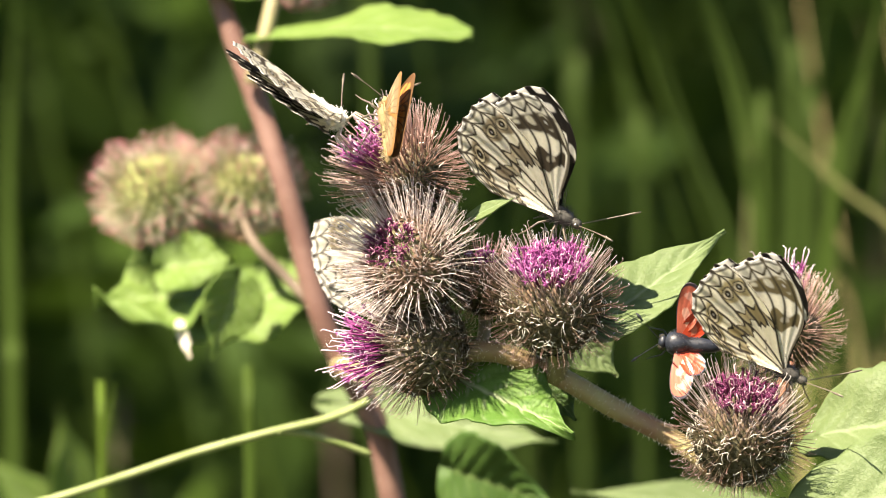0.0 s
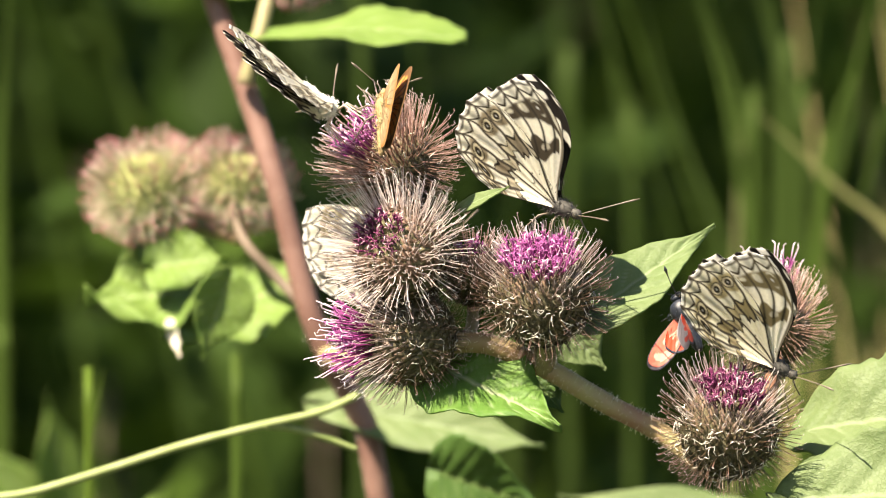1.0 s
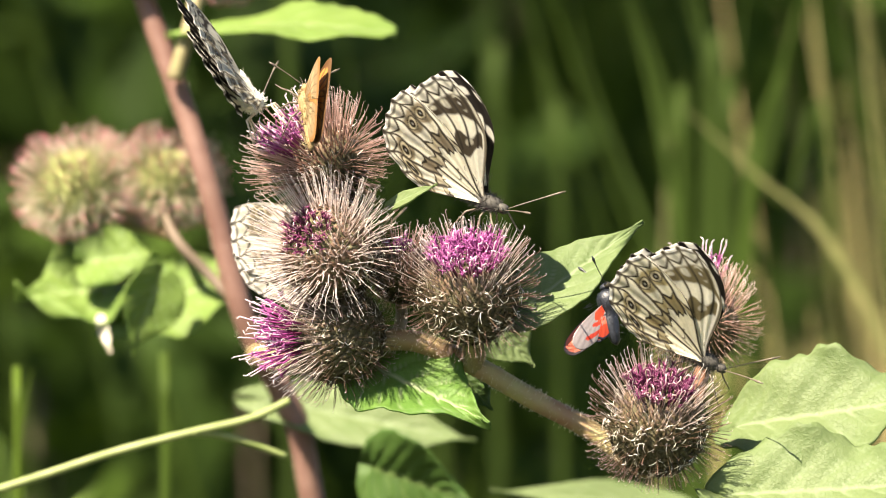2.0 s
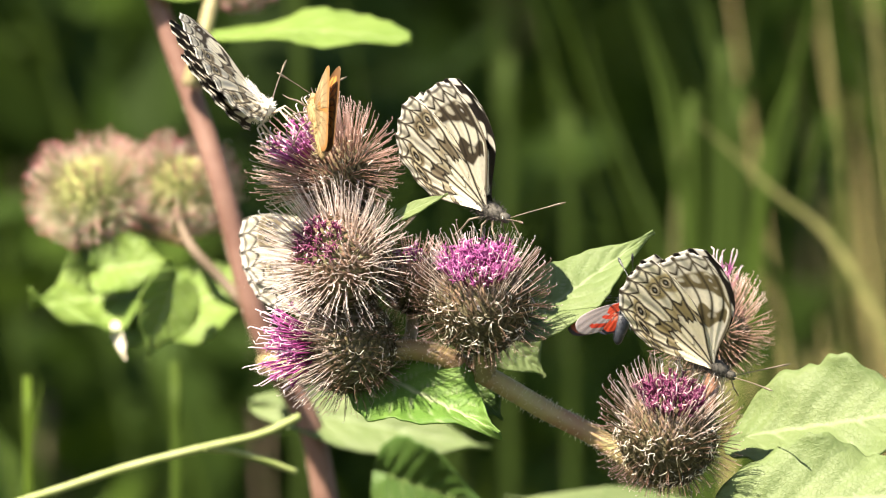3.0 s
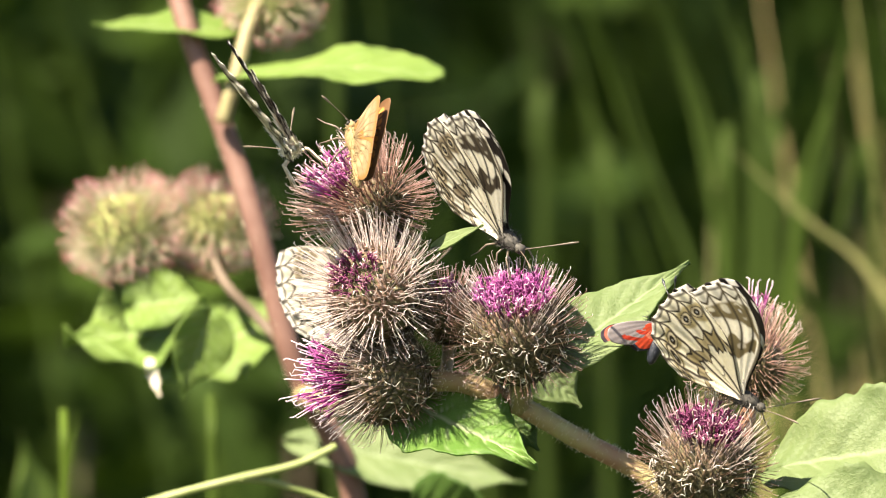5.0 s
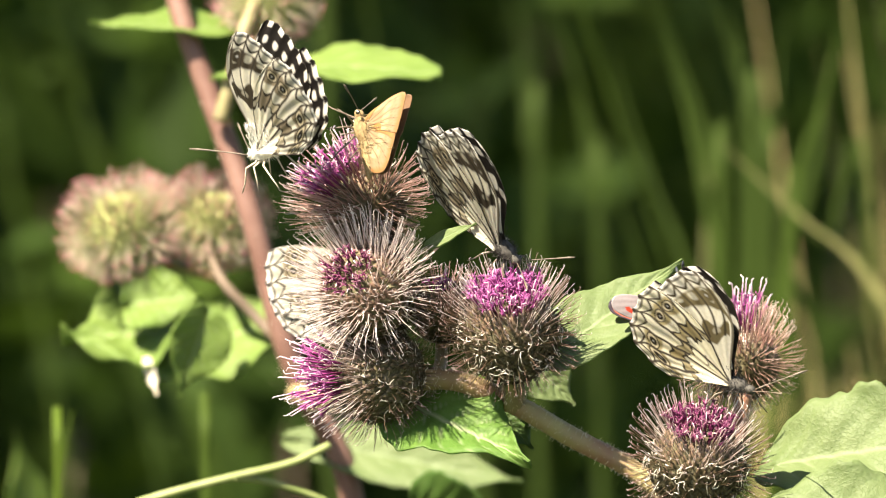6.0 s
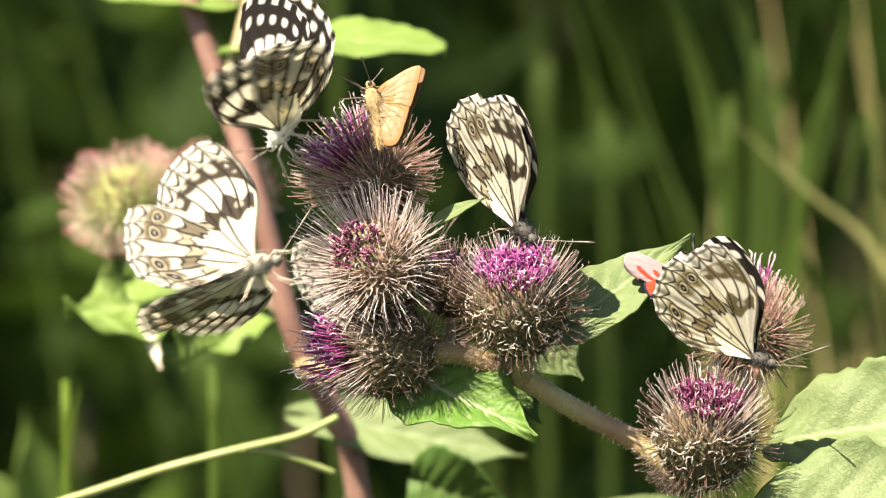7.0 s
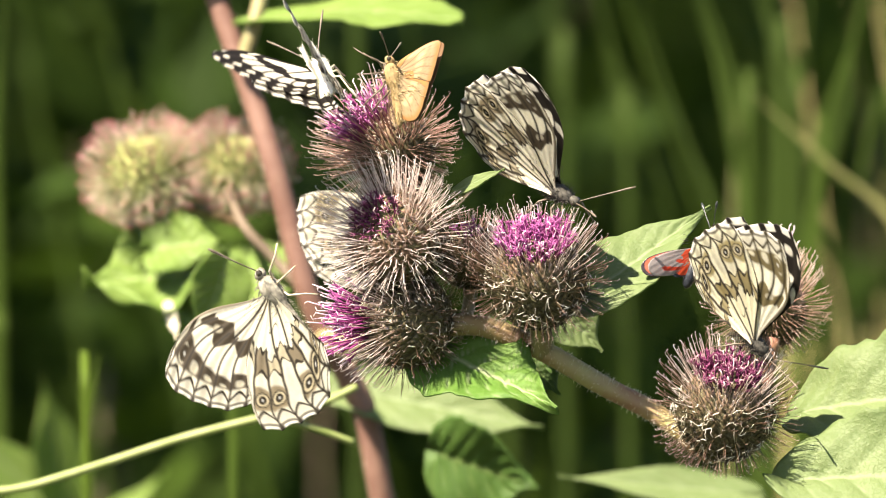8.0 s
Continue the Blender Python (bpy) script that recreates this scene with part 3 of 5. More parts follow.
def paint_hind_under(th, r, mm, span, brown=(0.30, 0.25, 0.17), sand=(0.62, 0.56, 0.41), eye_patch=(0.34, 0.28, 0.18), cream=(0.88, 0.855, 0.72)):
    col = np.empty(th.shape + (3,))
    col[:] = cream
    line, reach = (0.045, 0.036, 0.024), 22.0
    tw = th + 0.012 * np.sin(r * 14 + 2) + 0.006 * np.sin(r * 31)
    cell, ac = wing_veins(tw, 7)
    cmm = span / 7 * np.maximum(mm, 3)
    vein = (0.5 - np.abs(ac)) * cmm
    # broken band across the middle
    a = np.array([0.47, 0.43, 0.50, 0.41, 0.47, 0.40, 0.45])[cell] + 0.02 * np.sin(tw * 60)
    b = np.array([0.55, 0.60, 0.60, 0.53, 0.61, 0.53, 0.51])[cell] + 0.02 * np.sin(tw * 47 + 1)
    fill = np.where(np.isin(cell, (1, 4))[..., None], brown, sand)
    inside = np.clip(0.5 - box_mm(r, a, b, ac, 0.5, cmm, reach) / 0.3, 0, 1)[..., None]
    col[:] = col * (1 - inside) + fill * inside
    for edge in (a, b):
        lay(col, np.abs(r - edge) * reach - 0.24 - 0.12 * np.sin(tw * 33), line)
    # tinted fields with ringed eyes
    tinted = np.isin(cell, (1, 2, 4, 5, 6))
    d = box_mm(r, 0.70 + 0.03 * ac, 0.865, ac, 0.5, cmm, reach)
    lay(col, np.where(tinted, d, 9.0), eye_patch, 0.5)
    for k, size in ((1, 1.0), (2, 1.0), (4, 1.1), (5, 1.25), (6, 0.9)):
        d = np.hypot((tw - (k + 0.5) / 7) * span * mm, (r - 0.79) * reach)
        lay(col, d - 1.22 * size, line, 0.15)
        lay(col, d - 1.0 * size, (0.72, 0.64, 0.44), 0.15)
        lay(col, d - 0.66 * size, line, 0.15)
        lay(col, d - 0.2, (0.75, 0.75, 0.72), 0.15)
    # pointed crescents before the margin
    z = 0.875 + 0.055 * np.abs(2 * ac) ** 1.4
    lay(col, np.abs(r - z) * reach - 0.26, line)
    lay(col, np.abs(r - 0.965) * reach - 0.16, line)
    lay(col, np.where(r > 0.42, vein - 0.20, 9.0), line)
    # the closed cell near the base
    for c0, c1 in ((0.22, 0.40), (0.66, 0.60)):
        lay(col, np.where(r < 0.47, np.abs(th - c0 - (c1 - c0) * r / 0.45) * span * mm - 0.16, 9.0), line)
    lay(col, np.where((th > 0.28) & (th < 0.5), np.abs(r - 0.27 - 0.03 * np.sin(th * 25)) * reach - 0.15, 9.0), line)
    lay(col, th * span * mm - 0.22, line)
    lay(col, (0.975 - r) * reach, (0.93, 0.92, 0.87), 0.1)
    lay(col, np.where(r > 0.972, vein - 0.42, 9.0), line)
    return col


def paint_fore_under(th, r, mm, span, line=(0.04, 0.032, 0.022), dark=(0.085, 0.066, 0.043)):
    col = np.empty(th.shape + (3,))
    col[:] = (0.88, 0.855, 0.73)
    reach = 23.0
    tw = th + 0.010 * np.sin(r * 13)
    cell, ac = wing_veins(tw, 8)
    cmm = span / 8 * np.maximum(mm, 3)
    vein = (0.5 - np.abs(ac)) * cmm
    # dark patch at the end of the closed cell, and the dark outer band
    e0 = 0.40 + 0.05 * np.sin(th * 14 + 0.5)
    e1 = 0.535 + 0.045 * np.sin(th * 22)
    lay(col, np.where((th > 0.06) & (th < 0.80), np.maximum(e0 - r, r - e1) * reach, 9.0), dark, 0.4)
    lay(col, box_mm(r, 0.44, 0.49, (th - 0.25), 0.06, 1.0 * span * mm, reach), (0.62, 0.58, 0.45), 0.3)
    o0 = np.array([0.62, 0.66, 0.70, 0.74, 0.76, 0.72, 0.70, 0.72])[cell] + 0.03 * ac
    lay(col, np.maximum(o0 - r, r - 0.845) * reach, dark, 0.5)
    lay(col, box_mm(r, o0 + 0.055, 0.835, ac, 0.26, cmm, reach), (0.80, 0.77, 0.63), 0.4)
    d = np.hypot((th - 0.20) * span * mm, (r - 0.77) * reach)
    lay(col, d - 1.15, dark, 0.2)
    lay(col, d - 0.3, (0.75, 0.75, 0.72), 0.2)
    z = 0.872 + 0.06 * np.abs(2 * ac) ** 1.4
    lay(col, np.abs(r - z) * reach - 0.30, line)
    lay(col, np.abs(r - 0.965) * reach - 0.17, line)
    lay(col, np.where(r > 0.42, vein - 0.17, 9.0), line)
    lay(col, np.where(r < 0.45, np.abs(th - 0.56 + 0.2 * r) * span * mm - 0.2, 9.0), line)
    lay(col, (th - 0.03) * span * mm - 0.1, (0.30, 0.26, 0.19), 0.2)
    lay(col, (0.975 - r) * reach, (0.93, 0.92, 0.87), 0.1)
    lay(col, np.where(r > 0.972, vein - 0.40, 9.0), line)
    return col


def paint_fore_upper(th, r, mm, span):
    col = np.empty(th.shape + (3,))
    black, white, reach = (0.020, 0.016, 0.013), (0.88, 0.86, 0.78), 23.0
    col[:] = black
    cell, ac = wing_veins(th + 0.01 * np.sin(r * 13), 8)
    cmm = span / 8 * np.maximum(mm, 3)
    lay(col, np.where(th > 0.10, np.maximum(r - 0.40 - 0.05 * np.sin(th * 12), 0.10 - r) * reach, 9.0), white, 0.4)
    lay(col, np.abs(th - 0.55) * span * mm - 0.22 + np.where(r > 0.44, 9, 0), black)
    o1 = np.array([0.60, 0.66, 0.70, 0.72, 0.74, 0.72, 0.70, 0.66])[cell]
    lay(col, box_mm(r, 0.52, o1, ac, 0.42, cmm, reach), white, 0.3)
    lay(col, box_mm(r, 0.80, 0.87, ac, 0.28, cmm, reach), white, 0.3)
    lay(col, np.where(np.abs(ac) < 0.26, (0.945 - r) * reach, 9.0), white)
    return col


def paint_hind_upper(th, r, mm, span):
    col = np.empty(th.shape + (3,))
    black, white, reach = (0.020, 0.016, 0.013), (0.88, 0.86, 0.78), 22.0
    col[:] = white
    cell, ac = wing_veins(th + 0.01 * np.sin(r * 13), 7)
    cmm = span / 7 * np.maximum(mm, 3)
    vein = (0.5 - np.abs(ac)) * cmm
    lay(col, np.maximum(0.66 + 0.05 * np.sin(th * 12) - r, r - 0.94) * reach, black, 0.4)
    lay(col, box_mm(r, 0.82, 0.885, ac, 0.30, cmm, reach), white, 0.3)
    lay(col, np.where(th < 0.35, np.abs(r - 0.48) * reach - 1.0, 9.0), black, 0.4)
    lay(col, np.where(r > 0.42, vein - 0.2, 9.0), black)
    lay(col, np.where(r > 0.955, vein - 0.6, 9.0), black)
    return col


# marbled underside again, with light shining through painted in as an olive tint
def paint_hind_backlit(th, r, mm, span):
    return paint_hind_under(th, r, mm, span, (0.36, 0.30, 0.15), (0.50, 0.43, 0.25), (0.46, 0.39, 0.20), (0.87, 0.84, 0.66))


def paint_fore_backlit(th, r, mm, span):
    return paint_fore_under(th, r, mm, span, (0.075, 0.06, 0.032), (0.22, 0.18, 0.09))


def paint_skipper_under(th, r, mm, span):
    col = np.empty(th.shape + (3,))
    col[:] = (0.29, 0.21, 0.112)
    cell, ac = wing_veins(th + 0.015 * np.sin(r * 12), 7)
    vein = (0.5 - np.abs(ac)) * span / 7 * np.maximum(mm, 2)
    lay(col, box_mm(r, 0.50, 0.68, ac, 0.4, span / 7 * mm, 10.0), (0.44, 0.34, 0.185), 0.8)
    lay(col, np.where(th < 0.3, (0.30 - r) * 10, 9.0), (0.36, 0.17, 0.04), 1.5)
    lay(col, np.where(r > 0.15, vein - 0.07, 9.0), (0.12, 0.07, 0.03), 0.16)
    lay(col, np.where(r > 0.35, np.abs(np.abs(ac) - 0.22) * span / 7 * mm - 0.01, 9.0), (0.24, 0.13, 0.045), 0.12)
    lay(col, (0.90 - r) * 10, (0.33, 0.145, 0.04), 0.9)
    lay(col, (0.975 - r) * 10, (0.26, 0.14, 0.05), 0.1)
    return col


def paint_skipper_upper(th, r, mm, span):
    col = np.empty(th.shape + (3,))
    col[:] = (0.55, 0.22, 0.04)
    cell, ac = wing_veins(th, 7)
    vein = (0.5 - np.abs(ac)) * span / 7 * mm
    pick(col, r > 0.72, (0.16, 0.08, 0.03))
    pick(col, (((r - 0.72) / 0.08) ** 2 + (ac / 0.4) ** 2 < 1), (0.55, 0.26, 0.06))
    pick(col, vein < 0.12, (0.14, 0.07, 0.03))
    return col


def paint_moth_red(th, r, mm, span):
    col = np.empty(th.shape + (3,))
    col[:] = (0.62, 0.075, 0.03)
    pick(col, r > 0.93, (0.02, 0.025, 0.04))
    pick(col, (r > 0.45) & (r < 0.62) & (th > 0.35) & (th < 0.8), (0.70, 0.22, 0.13))
    return col


def paint_moth_under(th, r, mm, span):
    col = np.empty(th.shape + (3,))
    col[:] = (0.62, 0.16, 0.10)
    pick(col, ((r - 0.5) / 0.1) ** 2 + ((th - 0.5) / 0.3) ** 2 < 1, (0.78, 0.42, 0.32))
    pick(col, ((r - 0.78) / 0.08) ** 2 + ((th - 0.5) / 0.35) ** 2 < 1, (0.75, 0.36, 0.28))
    pick(col, (r > 0.94) | (th < 0.04), (0.05, 0.04, 0.05))
    return col


def paint_moth_upper(th, r, mm, span):
    col = np.empty(th.shape + (3,))
    col[:] = (0.36, 0.32, 0.32)
    for c in (0.25, 0.52, 0.78):
        pick(col, ((r - c) / 0.07) ** 2 + ((th - 0.6) / 0.26) ** 2 < 1, (0.60, 0.06, 0.03))
    return col


def wing_mesh(name, side, outline, under, upper, mat, bow=7.0, scallop=0.0, lobes=7, scale=1.0, nth=84, nr=64, ripple=0.1, outer=0.0, groove=0.0):
    """A wing in the body's x-z plane. outline: (degrees from the head, radius in mm); side +1 left, -1 right."""
    deg = np.array([o[0] for o in outline], float)
    rad = np.array([o[1] for o in outline], float) * scale
    th = np.linspace(0, 1, nth + 1)
    phi = deg[0] + th * (deg[-1] - deg[0])
    R = np.interp(phi, deg, rad)
    k = np.ones(5) / 5
    R[2:-2] = np.convolve(R, k, "valid")
    R = R * (1 - scallop * np.abs(np.sin(np.pi * th * lobes)) ** 0.6 + scallop)
    r = np.linspace(0.02, 1, nr + 1)
    TH, RR = np.meshgrid(th, r, indexing="ij")
    RM = RR * R[:, None]
    PH = np.radians(phi[:, None] - bow * (1 - TH) * np.sin(np.pi * RR))
    span = math.radians(abs(deg[-1] - deg[0]))
    X, Z = RM * np.cos(PH), RM * np.sin(PH)
    camber = 0.45 * scale * np.sin(np.pi * RR * 0.9) + ripple * np.sin(TH * np.pi * 2 * lobes) * RR
    # the hind pair lies outside the fore pair and wraps the abdomen
    hinge = outer + 0.7 * scale * np.exp(-RR * 9) + groove * np.clip((TH - 0.62) / 0.38, 0, 1) ** 1.4
    verts, paint = [], []
    for s, fn in ((1, under), (0, upper)):
        Y = side * (0.2 + camber + hinge + 0.05 * s)
        verts.append(np.stack([X, Y, Z], -1).reshape(-1, 3) * 0.001)
        paint.append(fn(TH, RR, RM, span).reshape(-1, 3))
    n = (nth + 1) * (nr + 1)
    faces = []
    for i in range(nth):
        for j in range(nr):
            a = i * (nr + 1) + j
            q = (a, a + 1, a + nr + 2, a + nr + 1)
            faces.append(q if side < 0 else q[::-1])
            q = tuple(v + n for v in q)
            faces.append(q[::-1] if side < 0 else q)
    rim = [i * (nr + 1) + nr for i in range(nth + 1)]
    rim = list(range(0, nr)) + rim + [nth * (nr + 1) + j for j in range(nr - 1, -1, -1)]
    for a, b in zip(rim, rim[1:] + rim[:1]):
        faces.append((a, b, b + n, a + n) if side > 0 else (b, a, a + n, b + n))
    me = bpy.data.meshes.new(name)
    me.from_pydata(np.concatenate(verts).tolist(), [], faces)
    c = me.attributes.new("paint", "FLOAT_COLOR", "POINT")
    p = np.concatenate(paint)
    c.data.foreach_set("color", np.concatenate([p, np.ones((len(p), 1))], 1).astype(np.float32).ravel())
    me.materials.append(mat)
    me.polygons.foreach_set("use_smooth", [True] * len(me.polygons))
    me.update()
    return me


FORE = [(105, 19.9), (108, 22.3), (112, 23.7), (118, 24.5), (126, 24.0), (135, 23.3), (145, 22.4), (155, 20.2), (163, 17.3), (168, 14.5)]
HIND = [(131, 17.4), (135, 22.4), (140, 24.6), (144, 24.8), (150, 24.3), (156, 23.8), (162, 23.4), (168, 22.5), (173, 21.0), (177, 18.8), (182, 16.4), (188, 13.1)]
SK_FORE = [(28, 2.5), (40, 3.8), (50, 5.4), (57, 8.2), (62, 10.6), (66, 11.2), (72, 10.2), (82, 8.9), (96, 7.9), (112, 7.4)]
SK_HIND = [(92, 6.0), (104, 7.2), (120, 7.3), (138, 7.8), (152, 9.0), (162, 9.9), (172, 9.6), (182, 8.2), (192, 6.0)]
MO_FORE = [(84, 12.0), (88, 13.8), (94, 14.2), (100, 13.6), (108, 11.0), (118, 8.0), (126, 5.0)]
MO_HIND = [(104, 6.0), (112, 8.6), (124, 9.4), (138, 9.0), (150, 7.4), (160, 5.0)]
WINGS = {}
for sd, sname in ((1, "left"), (-1, "right")):
    WINGS["white", "fore", sd] = wing_mesh("forewing", sd, FORE, paint_fore_under, paint_fore_upper, WING, 15, 0.014, 8, 1.0, 120, 96, 0.14)
    WINGS["white", "hind", sd] = wing_mesh("hindwing", sd, HIND, paint_hind_under, paint_hind_upper, WING, 10, 0.03, 7, 1.0, 120, 96, 0.14, 0.35, 0.9)
    WINGS["backlit", "fore", sd] = wing_mesh("forewing", sd, FORE, paint_fore_backlit, paint_fore_upper, WING, 15, 0.014, 8, 1.0, 120, 96, 0.14)
    WINGS["backlit", "hind", sd] = wing_mesh("hindwing", sd, HIND, paint_hind_backlit, paint_hind_upper, WING, 10, 0.03, 7, 1.0, 120, 96, 0.14, 0.35, 0.9)
    WINGS["skipper", "fore", sd] = wing_mesh("forewing", sd, SK_FORE, paint_skipper_under, paint_skipper_upper, WING_ORANGE, 4, 0.0, 7, 1.0, 60, 44, 0.0)
    WINGS["skipper", "hind", sd] = wing_mesh("hindwing", sd, SK_HIND, paint_skipper_under, paint_skipper_upper, WING_ORANGE, 4, 0.006, 7, 1.0, 60, 44, 0.0)
    WINGS["moth", "fore", sd] = wing_mesh("forewing", sd, MO_FORE, paint_moth_upper, paint_moth_under, WING_MOTH, 4, 0.0, 7, 1.0, 50, 40, 0.02)
    WINGS["moth", "hind", sd] = wing_mesh("hindwing", sd, MO_HIND, paint_moth_red, paint_moth_red, WING_MOTH, 4, 0.0, 7, 1.0, 50, 40, 0.02)


def lathe(stations, sides=18, rng=None, rough=0.0):
    """A body along x: (x, z, radius) in mm."""
    vs, fs, n = [], [], len(stations)
    for x, z, r in stations:
        for k in range(sides):
            a = 2 * math.pi * k / sides
            j = r * (1 + (rng.uniform(-rough, rough) if rng else 0))
            vs.append(Vector((x, j * math.cos(a), z + j * math.sin(a))) * 0.001)
    for i in range(n - 1):
        for k in range(sides):
            a, b = i * sides + k, i * sides + (k + 1) % sides
            fs.append((a, b, b + sides, a + sides))
    fs.append(tuple(range(sides))[::-1])
    fs.append(tuple((n - 1) * sides + k for k in range(sides)))
    return vs, fs


def insect(name, label, category, kind, loc, scale=1.0, sweep=0.0, body=BODY_GREY, fur=FUR_GREY, horn=HORN, legs=HORN_PALE, seed=1, fat=1.0, length=1.0, hair=500, antenna_way=(0.80, 0.45, 0.45), antenna_len=11.0, club=0.45, group="", fore=1.0, ruff=0.25):
    """Body along x with the head forward, closed wings standing in the x-z plane; returns the thing and its four wings."""
    rng = random.Random(seed)
    bug = thing(name, loc, label, category, group)
    s = scale
    L = length * s
    st = [(-12.0, 0.0, 0.25), (-11.2, 0.1, 0.75), (-9, 0.2, 1.1), (-7, 0.25, 1.3), (-5, 0.25, 1.35), (-3.2, 0.15, 1.25), (-2.6, 0.0, 1.5), (-1.2, -0.1, 1.9), (0.6, -0.1, 2.0), (2.0, -0.1, 1.6), (2.6, -0.2, 0.95), (2.8, -0.2, 0.8)]
    vs, fs = lathe([(x * L, z * s - 0.5 * s, r * s * fat) for x, z, r in st], 18, rng, 0.03)
    part("body", mesh_of("body", vs, fs, body), bug)
    vs, fs = lathe([(x * L, z * s - 0.5 * s, r * s * fat) for x, z, r in [(2.6, -0.2, 0.7), (2.9, -0.2, 1.05), (3.5, -0.25, 1.2), (4.1, -0.35, 1.0), (4.5, -0.5, 0.5)]], 14, rng, 0.04)
    head = part("head", mesh_of("head", vs, fs, body), bug)
    for sd in (1, -1):
        bm = bmesh.new()
        bmesh.ops.create_uvsphere(bm, u_segments=12, v_segments=8, radius=0.62 * s * fat * 0.001)
        bmesh.ops.translate(bm, verts=bm.verts, vec=Vector((3.7 * L, sd * 0.85 * s * fat, -0.7 * s)) * 0.001)
        me = bpy.data.meshes.new("eye")
        bm.to_mesh(me)
        bm.free()
        me.materials.append(EYE)
        part("eye", me, head, "dark glossy eye")
    # antennae with a club
    for sd in (1, -1):
        v, f, tn = [], [], []
        w = Vector((antenna_way[0], sd * antenna_way[1], antenna_way[2])).normalized()
        p0 = Vector((4.2 * L, sd * 0.4 * s, -0.7 * s)) * 0.001
        pts = [p0 + w * (antenna_len * s * 0.001 * k / 8) + Vector((0, sd * 0.5, -0.4)) * 0.001 * s * (k / 8) ** 2 for k in range(9)]
        tube(v, f, tn, pts, [0.10e-3 * s] * 6 + [0.16e-3 * s, club * 0.5e-3 * s, 0.12e-3 * s], 6)
        part("antenna", mesh_of("antenna", v, f, horn), bug)
    # legs
    for sd in (1, -1):
        for x, fx in ((1.4, 2.4), (0.2, 0.3), (-1.2, -2.4)):
            v, f, tn = [], [], []
            pts = [Vector(q) * 0.001 * s for q in ((x, sd * 0.8, -2.0), (x + fx * 0.6, sd * 2.6, -2.4), (x + fx * 1.3, sd * 3.0, -5.0), (x + fx * 1.9, sd * 3.4, -6.6))]
            tube(v, f, tn, pts, [0.22e-3 * s, 0.2e-3 * s, 0.14e-3 * s, 0.09e-3 * s], 6)
            part("leg", mesh_of("leg", v, f, legs), bug)
    # fur on thorax and front of the abdomen
    v, f, tn = [], [], []
    for _ in range(hair):
        x = rng.uniform(-4.5, 3.2) if rng.random() < 0.7 else rng.uniform(-11.0, -4.5)
        a = rng.uniform(0, 6.283)
        rr = np.interp(x, [q[0] for q in st], [q[2] for q in st]) * s * fat
        d = Vector((rng.uniform(-0.8, 0.3), math.cos(a), math.sin(a)))
        p = Vector((x * L, math.cos(a) * rr * 0.95, math.sin(a) * rr * 0.95 - 0.5 * s))
        ln = rng.uniform(0.5, 1.1) * s
        if rng.random() < ruff:
            # long hairs that lie along the wing bases
            p = Vector((rng.uniform(-6, 1) * L, rng.choice((-1, 1)) * (0.75 + rng.random() * 0.4) * s, rng.uniform(-0.5, 4.5) * s))
            d, ln = Vector((rng.uniform(-0.6, 0.1), d.y * 0.25, 1.0)), rng.uniform(0.8, 1.7) * s
        tube(v, f, tn, [p * 0.001, (p + d * ln * 0.6) * 0.001, (p + d * ln + rand_dir(rng) * 0.3) * 0.001], [0.05e-3, 0.04e-3, 0.012e-3], 3)
    part("fur", mesh_of("fur", v, f, fur), bug, "soft short fur", "stuff")
    wings = []
    for sd in (1, -1):
        for w in ("hind", "fore"):
            ob = part(w + "wing", WINGS[kind, w, sd], bug)
            k = s * fore if w == "fore" else s
            ob.scale = (k, k, k)
            wings.append((ob, sd, w, sweep))
    return bug, wings


WHITE_LABEL = "marbled white butterfly with chequered wings, "
A, A_W = insect("butterfly", WHITE_LABEL + "turning on a tuft", "butterfly", "white", (0, 0, 1.05), 1.10, 0, body=FUR_WHITE, fur=FUR_WHITE, seed=41, hair=1300, fat=0.7, ruff=0.5, group="marbled butterflies")
B, B_W = insect("butterfly", WHITE_LABEL + "feeding on an open flower disc", "butterfly", "white", (0, 0, 1.05), 1.08, 1, body=FUR_DARK, fur=FUR_DARK, legs=HORN, seed=42, fore=1.0, fat=0.8, hair=600, ruff=0.08, group="marbled butterflies")
C, C_W = insect("butterfly", WHITE_LABEL + "on a dark flower disc", "butterfly", "backlit", (0, 0, 1.05), 1.00, 1, body=FUR_DARK, fur=FUR_DARK, legs=HORN, seed=43, fore=1.0, fat=0.8, hair=600, ruff=0.08, group="marbled butterflies")
Dm, D_W = insect("butterfly", WHITE_LABEL + "half hidden behind a burr", "butterfly", "white", (0, 0, 1.05), 1.0, 34, seed=44, group="marbled butterflies")
E, E_W = insect("butterfly", WHITE_LABEL + "alighting below a sideways tuft", "butterfly", "white", (0, 0, 1.05), 1.08, -22, seed=45, group="marbled butterflies")
K, K_W = insect("skipper_butterfly", "small orange brown skipper butterfly on a burr with folded wings", "butterfly", "skipper", (0, 0, 1.05), 1.02, 0, BODY_OCHRE, FUR_OCHRE, HORN, HORN, 46, 0.8, 0.85, 500, (0.5, 0.85, 0.15), 7.5, 0.5)
M, M_W = insect("burnet_moth", "black burnet moth with red spotted wings and a glossy dark body", "moth", "moth", (0, 0, 1.05), 0.92, 0, BODY_BLACK, HORN_BLACK, HORN_BLACK, HORN_BLACK, 47, 1.25, 0.82, 150, (0.7, 0.55, 0.5), 8.0, 0.75)

# ---- ground and background ----
GROUND = plain("soil", (0.020, 0.026, 0.009), (0.045, 0.055, 0.018), 9, 0.95)
gm = bpy.data.meshes.new("ground")
gm.from_pydata([(-900, -900, 0), (900, -900, 0), (900, 900, 0), (-900, 900, 0)], [], [(0, 1, 2, 3)])
gm.materials.append(GROUND)
